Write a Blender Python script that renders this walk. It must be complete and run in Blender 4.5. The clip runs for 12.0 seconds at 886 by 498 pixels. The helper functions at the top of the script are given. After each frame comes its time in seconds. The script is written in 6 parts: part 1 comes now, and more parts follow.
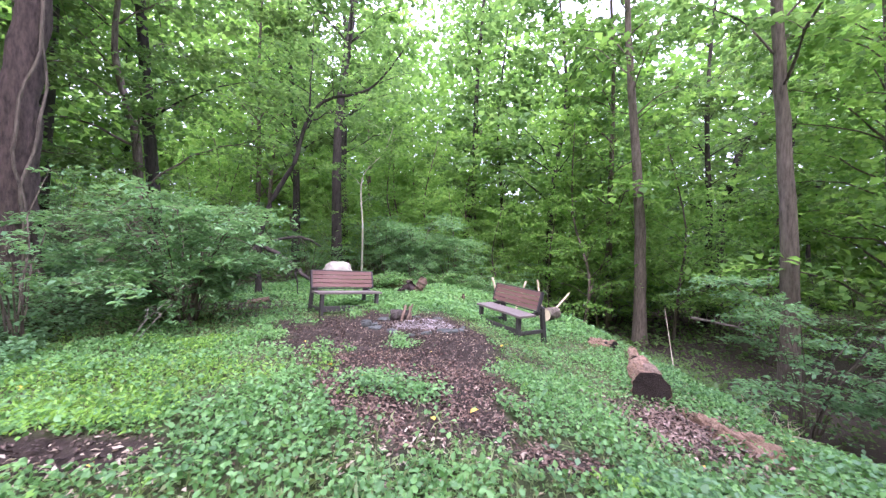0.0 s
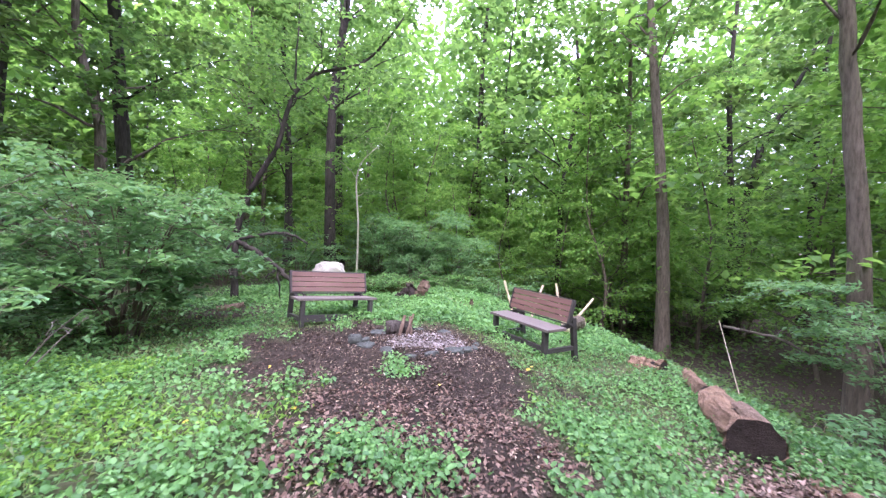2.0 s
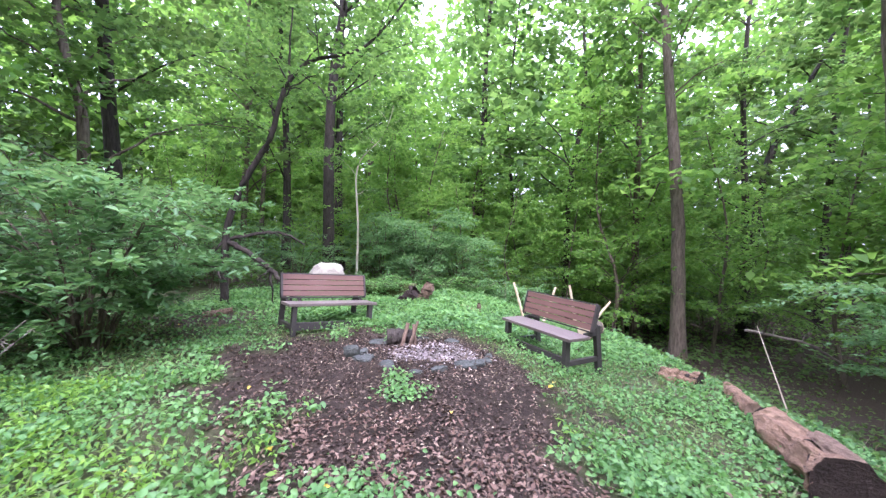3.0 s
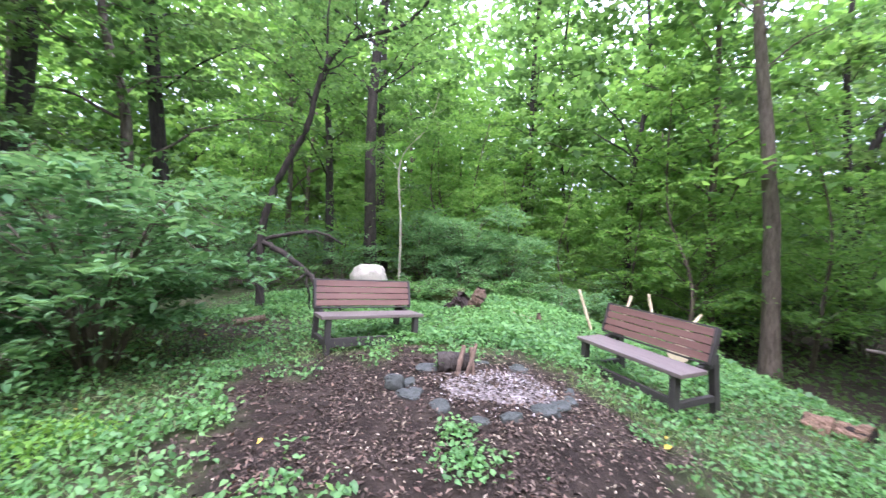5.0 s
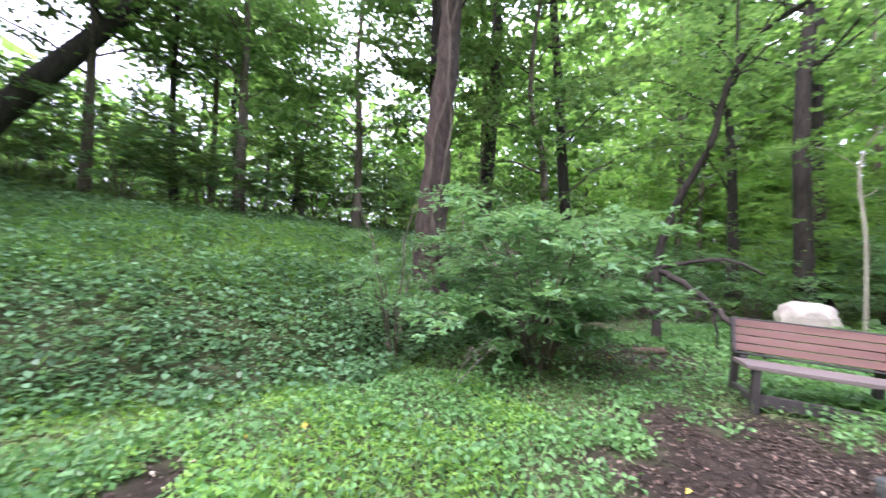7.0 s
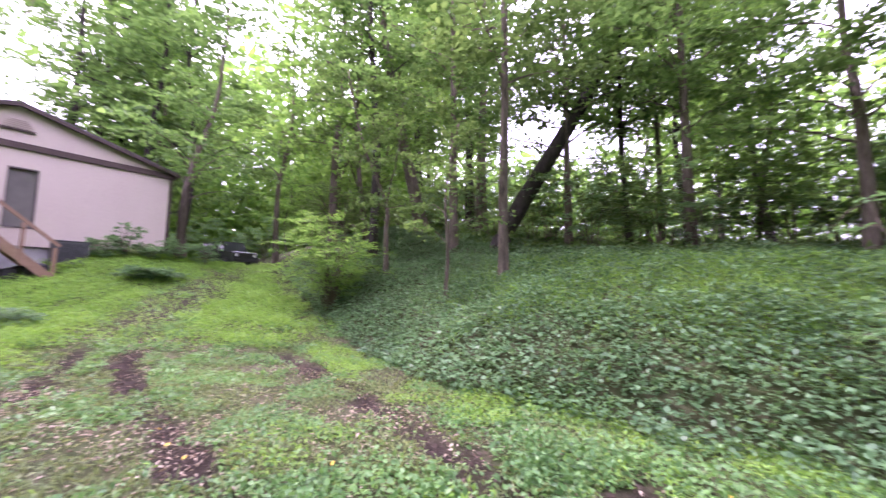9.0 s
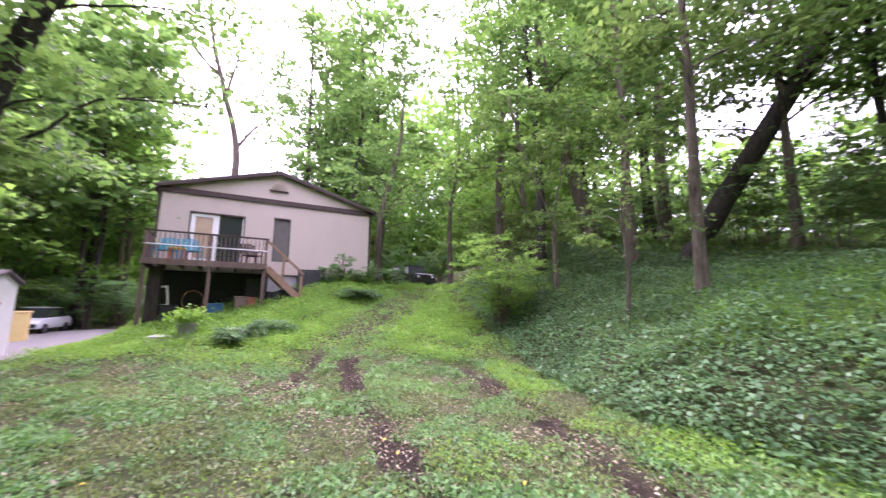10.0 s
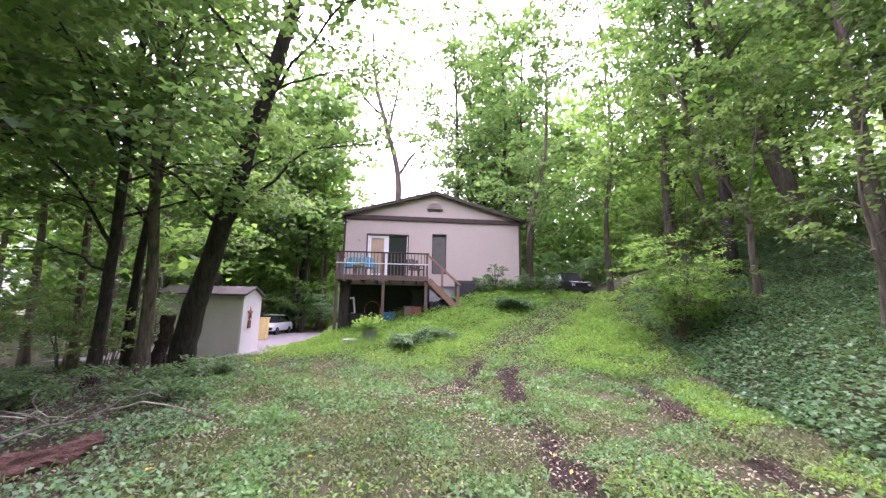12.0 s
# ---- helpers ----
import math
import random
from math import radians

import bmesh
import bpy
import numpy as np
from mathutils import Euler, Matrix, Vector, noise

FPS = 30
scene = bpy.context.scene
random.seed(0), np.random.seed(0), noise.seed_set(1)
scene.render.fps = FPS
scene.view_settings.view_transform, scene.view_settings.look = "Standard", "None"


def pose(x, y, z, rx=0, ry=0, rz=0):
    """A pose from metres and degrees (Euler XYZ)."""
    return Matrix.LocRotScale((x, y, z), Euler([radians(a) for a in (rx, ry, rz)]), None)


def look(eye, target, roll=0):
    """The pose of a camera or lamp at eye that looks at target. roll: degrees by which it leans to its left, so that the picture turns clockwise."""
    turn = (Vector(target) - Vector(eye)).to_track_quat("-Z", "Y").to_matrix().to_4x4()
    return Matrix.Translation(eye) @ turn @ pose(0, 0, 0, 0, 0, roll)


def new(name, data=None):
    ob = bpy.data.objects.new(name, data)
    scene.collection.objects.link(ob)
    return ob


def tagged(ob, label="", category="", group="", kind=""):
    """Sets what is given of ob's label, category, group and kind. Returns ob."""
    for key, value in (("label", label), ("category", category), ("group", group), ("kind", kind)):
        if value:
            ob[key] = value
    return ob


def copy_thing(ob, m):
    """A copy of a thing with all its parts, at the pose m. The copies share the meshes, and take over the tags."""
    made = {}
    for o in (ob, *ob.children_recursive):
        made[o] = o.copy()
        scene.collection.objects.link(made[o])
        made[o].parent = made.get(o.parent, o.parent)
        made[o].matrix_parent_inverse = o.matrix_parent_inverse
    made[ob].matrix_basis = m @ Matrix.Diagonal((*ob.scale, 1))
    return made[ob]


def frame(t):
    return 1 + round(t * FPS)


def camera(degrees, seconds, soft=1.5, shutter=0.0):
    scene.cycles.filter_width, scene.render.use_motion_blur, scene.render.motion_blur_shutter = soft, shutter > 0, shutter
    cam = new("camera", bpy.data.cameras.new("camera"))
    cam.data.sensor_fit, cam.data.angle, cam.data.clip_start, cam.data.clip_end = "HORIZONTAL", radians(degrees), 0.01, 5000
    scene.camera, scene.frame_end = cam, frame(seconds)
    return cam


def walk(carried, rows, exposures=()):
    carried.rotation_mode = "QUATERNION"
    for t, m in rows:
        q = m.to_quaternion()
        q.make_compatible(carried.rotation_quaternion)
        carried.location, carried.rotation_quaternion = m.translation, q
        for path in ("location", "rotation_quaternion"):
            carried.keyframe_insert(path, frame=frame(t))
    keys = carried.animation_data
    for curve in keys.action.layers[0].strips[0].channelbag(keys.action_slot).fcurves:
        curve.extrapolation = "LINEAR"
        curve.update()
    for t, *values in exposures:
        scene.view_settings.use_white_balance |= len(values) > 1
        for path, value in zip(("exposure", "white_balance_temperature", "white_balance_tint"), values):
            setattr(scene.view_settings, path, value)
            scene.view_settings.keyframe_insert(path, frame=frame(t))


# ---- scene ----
cam = camera(99.5, 12.0, soft=1.35, shutter=0.36)
PATH = [
    (0, (0.066, -0.391, 1.456), (0.056, 1.609, 1.405), 0.7),
    (0.5, (0.046, -0.041, 1.438), (0.038, 1.958, 1.386), 0.8),
    (1, (0.0, 0.315, 1.416), (-0.011, 2.315, 1.366), 0.9),
    (1.5, (-0.029, 0.658, 1.37), (-0.043, 2.658, 1.323), 0.9),
    (2, (-0.077, 1.043, 1.337), (-0.087, 3.042, 1.295), 1.0),
    (2.5, (-0.15, 1.389, 1.312), (-0.161, 3.389, 1.271), 1.0),
    (2.7, (-0.152, 1.511, 1.297), (-0.167, 3.51, 1.261), 0.9),
    (4.5, (-0.358, 2.611, 1.299), (-0.406, 4.61, 1.249), 1.1),
    (5, (-0.448, 2.774, 1.326), (-0.683, 4.759, 1.279), 0.8),
    (5.5, (-0.531, 2.802, 1.365), (-1.121, 4.712, 1.317), 1.0),
    (6, (-0.582, 2.77, 1.373), (-1.606, 4.487, 1.336), 0.9),
    (6.5, (-0.583, 2.668, 1.4), (-2.034, 4.044, 1.399), 0.8),
    (7, (-0.638, 2.573, 1.38), (-2.381, 3.553, 1.442), 0.8),
    (7.2, (-0.646, 2.519, 1.367), (-2.465, 3.347, 1.457), 0.9),
    (8.8, (-0.501, 2.552, 1.427), (-2.271, 1.646, 1.636), 0.4),
    (9, (-0.478, 2.52, 1.441), (-2.148, 1.441, 1.657), 0.3),
    (9.5, (-0.419, 2.477, 1.44), (-1.797, 1.052, 1.699), 0.4),
    (10, (-0.347, 2.467, 1.457), (-1.401, 0.794, 1.759), 0.5),
    (10.5, (-0.29, 2.467, 1.46), (-1.036, 0.641, 1.792), 0.7),
    (11, (-0.279, 2.444, 1.463), (-0.783, 0.539, 1.805), 0.8),
    (11.5, (-0.269, 2.422, 1.451), (-0.642, 0.487, 1.795), 0.9),
    (12, (-0.265, 2.41, 1.451), (-0.590, 0.465, 1.793), 0.9),
]
walk(cam, [(t, look(eye, target, roll)) for t, eye, target, roll in PATH],
     exposures=[(0, 1.29, 5750, 38), (4.5, 1.3, 5650, 28), (6.5, 1.34, 5850, 25), (9.0, 1.32, 6100, 56), (10.0, 1.24, 6200, 46), (12, 1.2, 6200, 46)])

# ---- light ----
world = bpy.data.worlds.new("overcast_sky")
scene.world = world
world.use_nodes = True
wn, wl = world.node_tree.nodes, world.node_tree.links
wn.clear()
sky = wn.new("ShaderNodeTexSky")
sky.sky_type, sky.sun_disc = "NISHITA", False
sky.sun_elevation, sky.sun_rotation = radians(52), radians(180)
sky.air_density, sky.dust_density, sky.ozone_density = 1.0, 6.0, 1.0
haze = wn.new("ShaderNodeMix")
haze.data_type, haze.inputs["Factor"].default_value = "RGBA", 0.72
haze.inputs["B"].default_value = (9.0, 9.2, 10.8, 1)
# an overcast sky is brighter overhead than at the horizon
tcw = wn.new("ShaderNodeTexCoord")
sep = wn.new("ShaderNodeSeparateXYZ")
wl.new(tcw.outputs["Generated"], sep.inputs[0])
rise = wn.new("ShaderNodeMapRange")
rise.inputs["From Min"].default_value, rise.inputs["From Max"].default_value = 0.0, 1.0
rise.inputs["To Min"].default_value, rise.inputs["To Max"].default_value = 0.07, 0.54
wl.new(sep.outputs["Z"], rise.inputs["Value"])
back = wn.new("ShaderNodeBackground")
wl.new(rise.outputs[0], back.inputs["Strength"])
wout = wn.new("ShaderNodeOutputWorld")
wl.new(sky.outputs[0], haze.inputs["A"])
wl.new(haze.outputs["Result"], back.inputs["Color"])
wl.new(back.outputs[0], wout.inputs[0])
sun = new("sun", bpy.data.lights.new("sun", "SUN"))
sun.data.energy, sun.data.angle, sun.data.color = 1.5, radians(35), (1.0, 0.97, 0.92)
sun.matrix_world = look((-2, -26, 34), (0, 0, 0))


# ---- materials ----
def material(name, rough=0.8, metal=0.0, spec=0.3):
    m = bpy.data.materials.new(name)
    m.use_nodes = True
    b = m.node_tree.nodes["Principled BSDF"]
    b.inputs["Roughness"].default_value, b.inputs["Metallic"].default_value = rough, metal
    b.inputs["Specular IOR Level"].default_value = spec
    return m, m.node_tree.nodes, m.node_tree.links, b


def ramp(n, l, src, stops):
    r = n.new("ShaderNodeValToRGB")
    els = r.color_ramp.elements
    while len(els) < len(stops):
        els.new(0.5)
    for e, (p, c) in zip(els, stops):
        e.position, e.color = p, (*c, 1)
    l.new(src, r.inputs[0])
    return r.outputs[0]


def noisy(n, l, scale, detail=6, rough=0.6, stretch=None, coord="Object"):
    tc = n.new("ShaderNodeTexCoord")
    t = n.new("ShaderNodeTexNoise")
    t.inputs["Scale"].default_value, t.inputs["Detail"].default_value, t.inputs["Roughness"].default_value = scale, detail, rough
    if stretch:
        mp = n.new("ShaderNodeMapping")
        mp.inputs["Scale"].default_value = stretch
        l.new(tc.outputs[coord], mp.inputs[0])
        l.new(mp.outputs[0], t.inputs["Vector"])
    else:
        l.new(tc.outputs[coord], t.inputs["Vector"])
    return t.outputs["Fac"]


def mixed(n, l, fac, a, b, mode="MIX"):
    m = n.new("ShaderNodeMix")
    m.data_type, m.blend_type = "RGBA", mode
    for sock, v in ((m.inputs["Factor"], fac), (m.inputs["A"], a), (m.inputs["B"], b)):
        if isinstance(v, (int, float)):
            sock.default_value = v
        elif isinstance(v, tuple):
            sock.default_value = (*v, 1)
        else:
            l.new(v, sock)
    return m.outputs["Result"]


def bump(n, l, b, src, strength=0.4, distance=0.02):
    k = n.new("ShaderNodeBump")
    k.inputs["Strength"].default_value, k.inputs["Distance"].default_value = strength, distance
    l.new(src, k.inputs["Height"])
    l.new(k.outputs[0], b.inputs["Normal"])


def surface(name, dark, light, scale=6, rough=0.8, stretch=None, relief=0.3, depth=0.01, metal=0.0, spec=0.3, fine=40):
    """A grained surface between two colours, with broad stains and fine grain."""
    m, n, l, b = material(name, rough, metal, spec)
    broad = noisy(n, l, scale, 5, 0.6, stretch)
    grain = noisy(n, l, fine, 4, 0.7, stretch)
    mid = tuple((p + q) / 2 for p, q in zip(dark, light))
    c = ramp(n, l, broad, [(0.3, dark), (0.5, mid), (0.7, light)])
    c = mixed(n, l, ramp(n, l, grain, [(0.3, (0, 0, 0)), (0.75, (0.5, 0.5, 0.5))]), c, tuple(min(1, v * 1.25) for v in light))
    l.new(c, b.inputs["Base Color"])
    bump(n, l, b, grain, relief, depth)
    return m


def foliage(name, colours, glow=0.45, rough=0.5, boost=1.5):
    """Leaves: each one its own green, with light passing through."""
    m, n, l, b = material(name, rough, 0, 0.35)
    geo = n.new("ShaderNodeNewGeometry")
    c = ramp(n, l, geo.outputs["Random Per Island"], [(i / (len(colours) - 1), k) for i, k in enumerate(colours)])
    patch = noisy(n, l, 0.7, 3, 0.6)
    c = mixed(n, l, ramp(n, l, patch, [(0.35, (0, 0, 0)), (0.7, (0.36, 0.36, 0.36))]), c, tuple(v * boost for v in colours[-1 if boost > 1 else len(colours) // 2]))
    l.new(c, b.inputs["Base Color"])
    tr = n.new("ShaderNodeBsdfTranslucent")
    lit = mixed(n, l, 1.0, c, (1.55, 1.42, 0.98), "MULTIPLY")
    l.new(lit, tr.inputs["Color"])
    mix = n.new("ShaderNodeMixShader")
    mix.inputs[0].default_value = glow
    l.new(b.outputs[0], mix.inputs[1])
    l.new(tr.outputs[0], mix.inputs[2])
    l.new(mix.outputs[0], n["Material Output"].inputs[0])
    return m


LEAF_CANOPY = foliage("canopy_leaf", [(0.046, 0.115, 0.036), (0.082, 0.172, 0.055), (0.128, 0.235, 0.075)], 0.6)
LEAF_YOUNG = foliage("young_leaf", [(0.078, 0.185, 0.044), (0.118, 0.245, 0.06), (0.17, 0.315, 0.08)], 0.62)
LEAF_DARK = foliage("dark_canopy_leaf", [(0.045, 0.10, 0.032), (0.075, 0.145, 0.046), (0.112, 0.192, 0.062)], 0.58)
LEAF_SHRUB = foliage("shrub_leaf", [(0.075, 0.175, 0.075), (0.105, 0.225, 0.095), (0.145, 0.275, 0.12)], 0.42, 0.42)
LEAF_WEED = foliage("weed_leaf", [(0.038, 0.105, 0.034), (0.08, 0.193, 0.064), (0.118, 0.26, 0.086), (0.172, 0.335, 0.112)], 0.4, 0.42)
LEAF_IVY = foliage("ivy_leaf", [(0.045, 0.11, 0.045), (0.085, 0.185, 0.08), (0.14, 0.265, 0.125)], 0.34, 0.4)
LEAF_LUSH = foliage("lush_weed_leaf", [(0.10, 0.235, 0.04), (0.155, 0.32, 0.056), (0.22, 0.39, 0.08)], 0.45)
GRASS = foliage("grass_blade", [(0.09, 0.145, 0.055), (0.135, 0.2, 0.075), (0.20, 0.255, 0.11)], 0.4)
DRY = foliage("dry_leaf", [(0.07, 0.042, 0.032), (0.15, 0.094, 0.07), (0.27, 0.195, 0.15)], 0.15, 0.8, 1.0)
YELLOW = foliage("yellow_leaf", [(0.55, 0.40, 0.05), (0.62, 0.48, 0.08)], 0.2, 0.6)
STRAW = foliage("straw", [(0.27, 0.22, 0.15), (0.42, 0.36, 0.28)], 0.2, 0.8)
BARK = surface("grey_bark", (0.04, 0.033, 0.024), (0.165, 0.134, 0.102), 11, 0.95, (1, 1, 0.18), 0.9, 0.03, fine=22)
BARK_DARK = surface("dark_bark", (0.012, 0.010, 0.009), (0.062, 0.052, 0.044), 11, 0.95, (1, 1, 0.2), 0.9, 0.03, fine=22)
BARK_RIDGED = surface("ridged_bark", (0.018, 0.013, 0.011), (0.11, 0.08, 0.068), 16, 0.95, (1, 1, 0.28), 1.0, 0.06, fine=30)
BARK_PALE = surface("pale_bark", (0.24, 0.22, 0.17), (0.42, 0.39, 0.31), 6, 0.9, (1, 1, 0.3), 0.5, 0.01)
VINE = surface("vine_bark", (0.09, 0.075, 0.065), (0.22, 0.19, 0.165), 8, 0.95, (1, 1, 0.2), 0.8, 0.01)
BENCH_SLAT = surface("maroon_plastic_lumber", (0.105, 0.056, 0.046), (0.16, 0.091, 0.075), 3, 0.55, (0.4, 6, 6), 0.25, 0.003, fine=60)
BENCH_FRAME = surface("dark_brown_plastic_lumber", (0.028, 0.026, 0.025), (0.056, 0.051, 0.048), 4, 0.6, None, 0.25, 0.003)
BENCH_SEAT = surface("weathered_seat_board", (0.09, 0.07, 0.065), (0.17, 0.14, 0.13), 4, 0.45, (0.5, 5, 5), 0.25, 0.003, spec=0.5)
ROCK = surface("slate_stone", (0.022, 0.026, 0.025), (0.085, 0.092, 0.082), 9, 0.85, None, 0.7, 0.03)
ROCK_PALE = surface("pale_stone", (0.30, 0.265, 0.22), (0.54, 0.49, 0.42), 5, 0.85, None, 0.6, 0.03)
ROTWOOD = surface("rotten_wood", (0.075, 0.047, 0.034), (0.38, 0.26, 0.19), 5, 0.95, (3, 3, 1), 1.0, 0.05, fine=30)
CHAR = surface("charred_wood", (0.012, 0.009, 0.008), (0.05, 0.035, 0.03), 8, 0.95, None, 0.8, 0.03)
FRESHCUT = surface("split_wood", (0.36, 0.28, 0.18), (0.55, 0.46, 0.33), 6, 0.8, (1, 1, 0.2), 0.4, 0.008)
ROTLOG = surface("stripped_rotten_log", (0.07, 0.04, 0.028), (0.40, 0.255, 0.17), 7, 0.95, (3, 0.5, 3), 1.0, 0.05, fine=26)
STUMPWOOD = surface("weathered_stump_wood", (0.03, 0.021, 0.017), (0.19, 0.13, 0.095), 9, 0.95, (1, 1, 0.25), 0.9, 0.03, fine=30)
ASH = surface("ash_and_chips", (0.05, 0.04, 0.036), (0.30, 0.26, 0.245), 14, 0.95, None, 0.8, 0.02)
SIDING = surface("tan_siding", (0.43, 0.36, 0.30), (0.50, 0.425, 0.36), 0.6, 0.75, (1, 1, 0.4), 0.1, 0.002)
BROWN_TRIM = surface("dark_brown_trim", (0.045, 0.028, 0.024), (0.075, 0.05, 0.043), 5, 0.6)
SHINGLE = surface("roof_shingle", (0.05, 0.042, 0.04), (0.12, 0.105, 0.10), 9, 0.95, None, 0.6, 0.01)
DECKWOOD = surface("weathered_deck_wood", (0.095, 0.06, 0.048), (0.19, 0.135, 0.11), 5, 0.85, (1, 1, 0.3), 0.4, 0.005)
STAIRWOOD = surface("stained_stair_wood", (0.20, 0.12, 0.08), (0.31, 0.195, 0.135), 5, 0.75, None, 0.4, 0.005)
WHITE = surface("white_paint", (0.70, 0.69, 0.66), (0.80, 0.79, 0.77), 3, 0.5)
CONCRETE = surface("foundation_concrete", (0.24, 0.235, 0.225), (0.37, 0.36, 0.345), 4, 0.9)
# rubber and plastic black, also used to paint the shade beneath the deck
BLACKSTUFF = surface("black_rubber_and_shade", (0.012, 0.012, 0.013), (0.03, 0.03, 0.03), 8, 0.6)
GREYMETAL = surface("grey_metal", (0.06, 0.062, 0.065), (0.11, 0.112, 0.115), 5, 0.5, None, 0.1, 0.002, 0.4)
WHITECAR = surface("white_car_paint", (0.74, 0.75, 0.77), (0.80, 0.81, 0.83), 1, 0.25, None, 0.0, 0.001, 0, 0.5)
DARKCAR = surface("dark_car_paint", (0.03, 0.032, 0.035), (0.045, 0.047, 0.05), 1, 0.2, None, 0.0, 0.001, 0.0, 0.6)
TEAL = surface("turquoise_plastic", (0.03, 0.22, 0.30), (0.06, 0.32, 0.40), 4, 0.45)
YELLOWP = surface("yellow_plastic", (0.72, 0.42, 0.05), (0.82, 0.52, 0.09), 4, 0.45)
CREAM = surface("cream_yellow_plastic", (0.72, 0.52, 0.20), (0.80, 0.61, 0.28), 4, 0.5)
ORANGE = surface("orange_plastic", (0.6, 0.16, 0.04), (0.7, 0.22, 0.06), 4, 0.45)
BLUEP = surface("blue_plastic", (0.03, 0.10, 0.17), (0.05, 0.15, 0.24), 4, 0.45)
GRAVEL = surface("gravel", (0.15, 0.132, 0.13), (0.27, 0.245, 0.242), 22, 0.95, None, 0.8, 0.03, fine=90)
RUSTRED = surface("red_rotten_log", (0.035, 0.019, 0.015), (0.13, 0.07, 0.052), 9, 0.95, None, 0.9, 0.03)
FLAGRED = surface("red_brown_ornament", (0.22, 0.07, 0.04), (0.3, 0.12, 0.07), 5, 0.7)

GLASS, gn, gl_, gb = material("dark_window_glass", 0.06, 0, 0.5)
gb.inputs["Base Color"].default_value = (0.03, 0.035, 0.035, 1)
SHEDPAINT = surface("pale_shed_paint", (0.55, 0.50, 0.47), (0.64, 0.59, 0.56), 2, 0.7, (1, 1, 0.3), 0.15, 0.003)
VENT = surface("vent_slats", (0.34, 0.28, 0.235), (0.41, 0.34, 0.29), 4, 0.7)
CHIP = foliage("bark_chip", [(0.023, 0.016, 0.012), (0.046, 0.032, 0.024), (0.078, 0.053, 0.039), (0.21, 0.158, 0.12)], 0.0, 0.9, 1.0)
CHIP_PALE = foliage("pale_chip", [(0.10, 0.08, 0.075), (0.26, 0.23, 0.22), (0.50, 0.46, 0.45)], 0.0, 0.9, 1.0)
ROTCHIP = foliage("rotten_wood_chip", [(0.12, 0.075, 0.055), (0.24, 0.165, 0.125), (0.40, 0.30, 0.24)], 0.0, 0.9, 1.0)
TWIG = foliage("dead_twig", [(0.12, 0.09, 0.08), (0.2, 0.155, 0.14), (0.28, 0.22, 0.2)], 0.0, 0.9, 1.0)
MOSS = surface("mossy_bark", (0.03, 0.035, 0.015), (0.09, 0.11, 0.035), 7, 0.95, None, 0.8, 0.03)
SCREEN = surface("insect_screen", (0.10, 0.095, 0.085), (0.15, 0.14, 0.125), 3, 0.4, None, 0.2, 0.002, fine=90)
BLIND = surface("tan_blind", (0.38, 0.27, 0.17), (0.48, 0.36, 0.24), 3, 0.8)


# ---- building helpers ----
def part(name, bm, mat, parent=None, label="", smooth=False):
    """Links a bmesh as one mesh object, under a thing if given."""
    me = bpy.data.meshes.new(name)
    bm.to_mesh(me)
    bm.free()
    return part_mesh(name, me, mat, parent, label, smooth)


def part_mesh(name, me, mat, parent=None, label="", smooth=False):
    me.materials.append(mat)
    if smooth:
        me.shade_smooth()
    ob = new(name, me)
    if parent:
        ob.parent = parent
    if label:
        ob["label"] = label
    return ob


def thing(name, m, label, category, group="", kind=""):
    ob = new(name)
    ob.empty_display_size = 0.2
    ob.matrix_world = m
    return tagged(ob, label, category, group, kind)


def box(bm, x0, x1, y0, y1, z0, z1, m=None, bevel=0.0):
    r = bmesh.ops.create_cube(bm, size=1)
    t = Matrix.Translation(((x0 + x1) / 2, (y0 + y1) / 2, (z0 + z1) / 2)) @ Matrix.Diagonal((x1 - x0, y1 - y0, z1 - z0, 1))
    bmesh.ops.transform(bm, matrix=(m @ t) if m else t, verts=r["verts"])
    if bevel:
        es = {e for v in r["verts"] for e in v.link_edges}
        bmesh.ops.bevel(bm, geom=list(es), offset=bevel, segments=2, affect="EDGES", profile=0.6)
    return bm


def boxed(*a, **k):
    return box(bmesh.new(), *a, **k)


def beam(bm, a, b, w, d, bevel=0.0):
    """A square bar of section w x d from a to b."""
    a, b = Vector(a), Vector(b)
    q = (b - a).to_track_quat("Z", "Y").to_matrix().to_4x4()
    return box(bm, -w / 2, w / 2, -d / 2, d / 2, 0, (b - a).length, Matrix.Translation(a) @ q, bevel)


def tube(verts, faces, pts, radii, sides=8, wobble=0.0, rng=None, cap=True):
    """Adds a swept tapering tube through pts to the lists."""
    base = len(verts)
    pts = [Vector(p) for p in pts]
    for i, (p, r) in enumerate(zip(pts, radii)):
        d = (pts[min(i + 1, len(pts) - 1)] - pts[max(i - 1, 0)]).normalized()
        u = d.orthogonal().normalized() if abs(d.z) < 0.9 else d.cross(Vector((0, 1, 0))).normalized()
        v = d.cross(u)
        for k in range(sides):
            a = 2 * math.pi * k / sides
            rr = r * (1 + (rng.uniform(-wobble, wobble) if rng else 0))
            verts.append(p + (u * math.cos(a) + v * math.sin(a)) * rr)
    for i in range(len(pts) - 1):
        for k in range(sides):
            a, b = base + i * sides + k, base + i * sides + (k + 1) % sides
            faces.append((a, b, b + sides, a + sides))
    if cap:
        faces.append(tuple(base + k for k in reversed(range(sides))))
        faces.append(tuple(base + (len(pts) - 1) * sides + k for k in range(sides)))


def poly(name, verts, faces):
    me = bpy.data.meshes.new(name)
    me.from_pydata([tuple(v) for v in verts], [], faces)
    me.update()
    return me


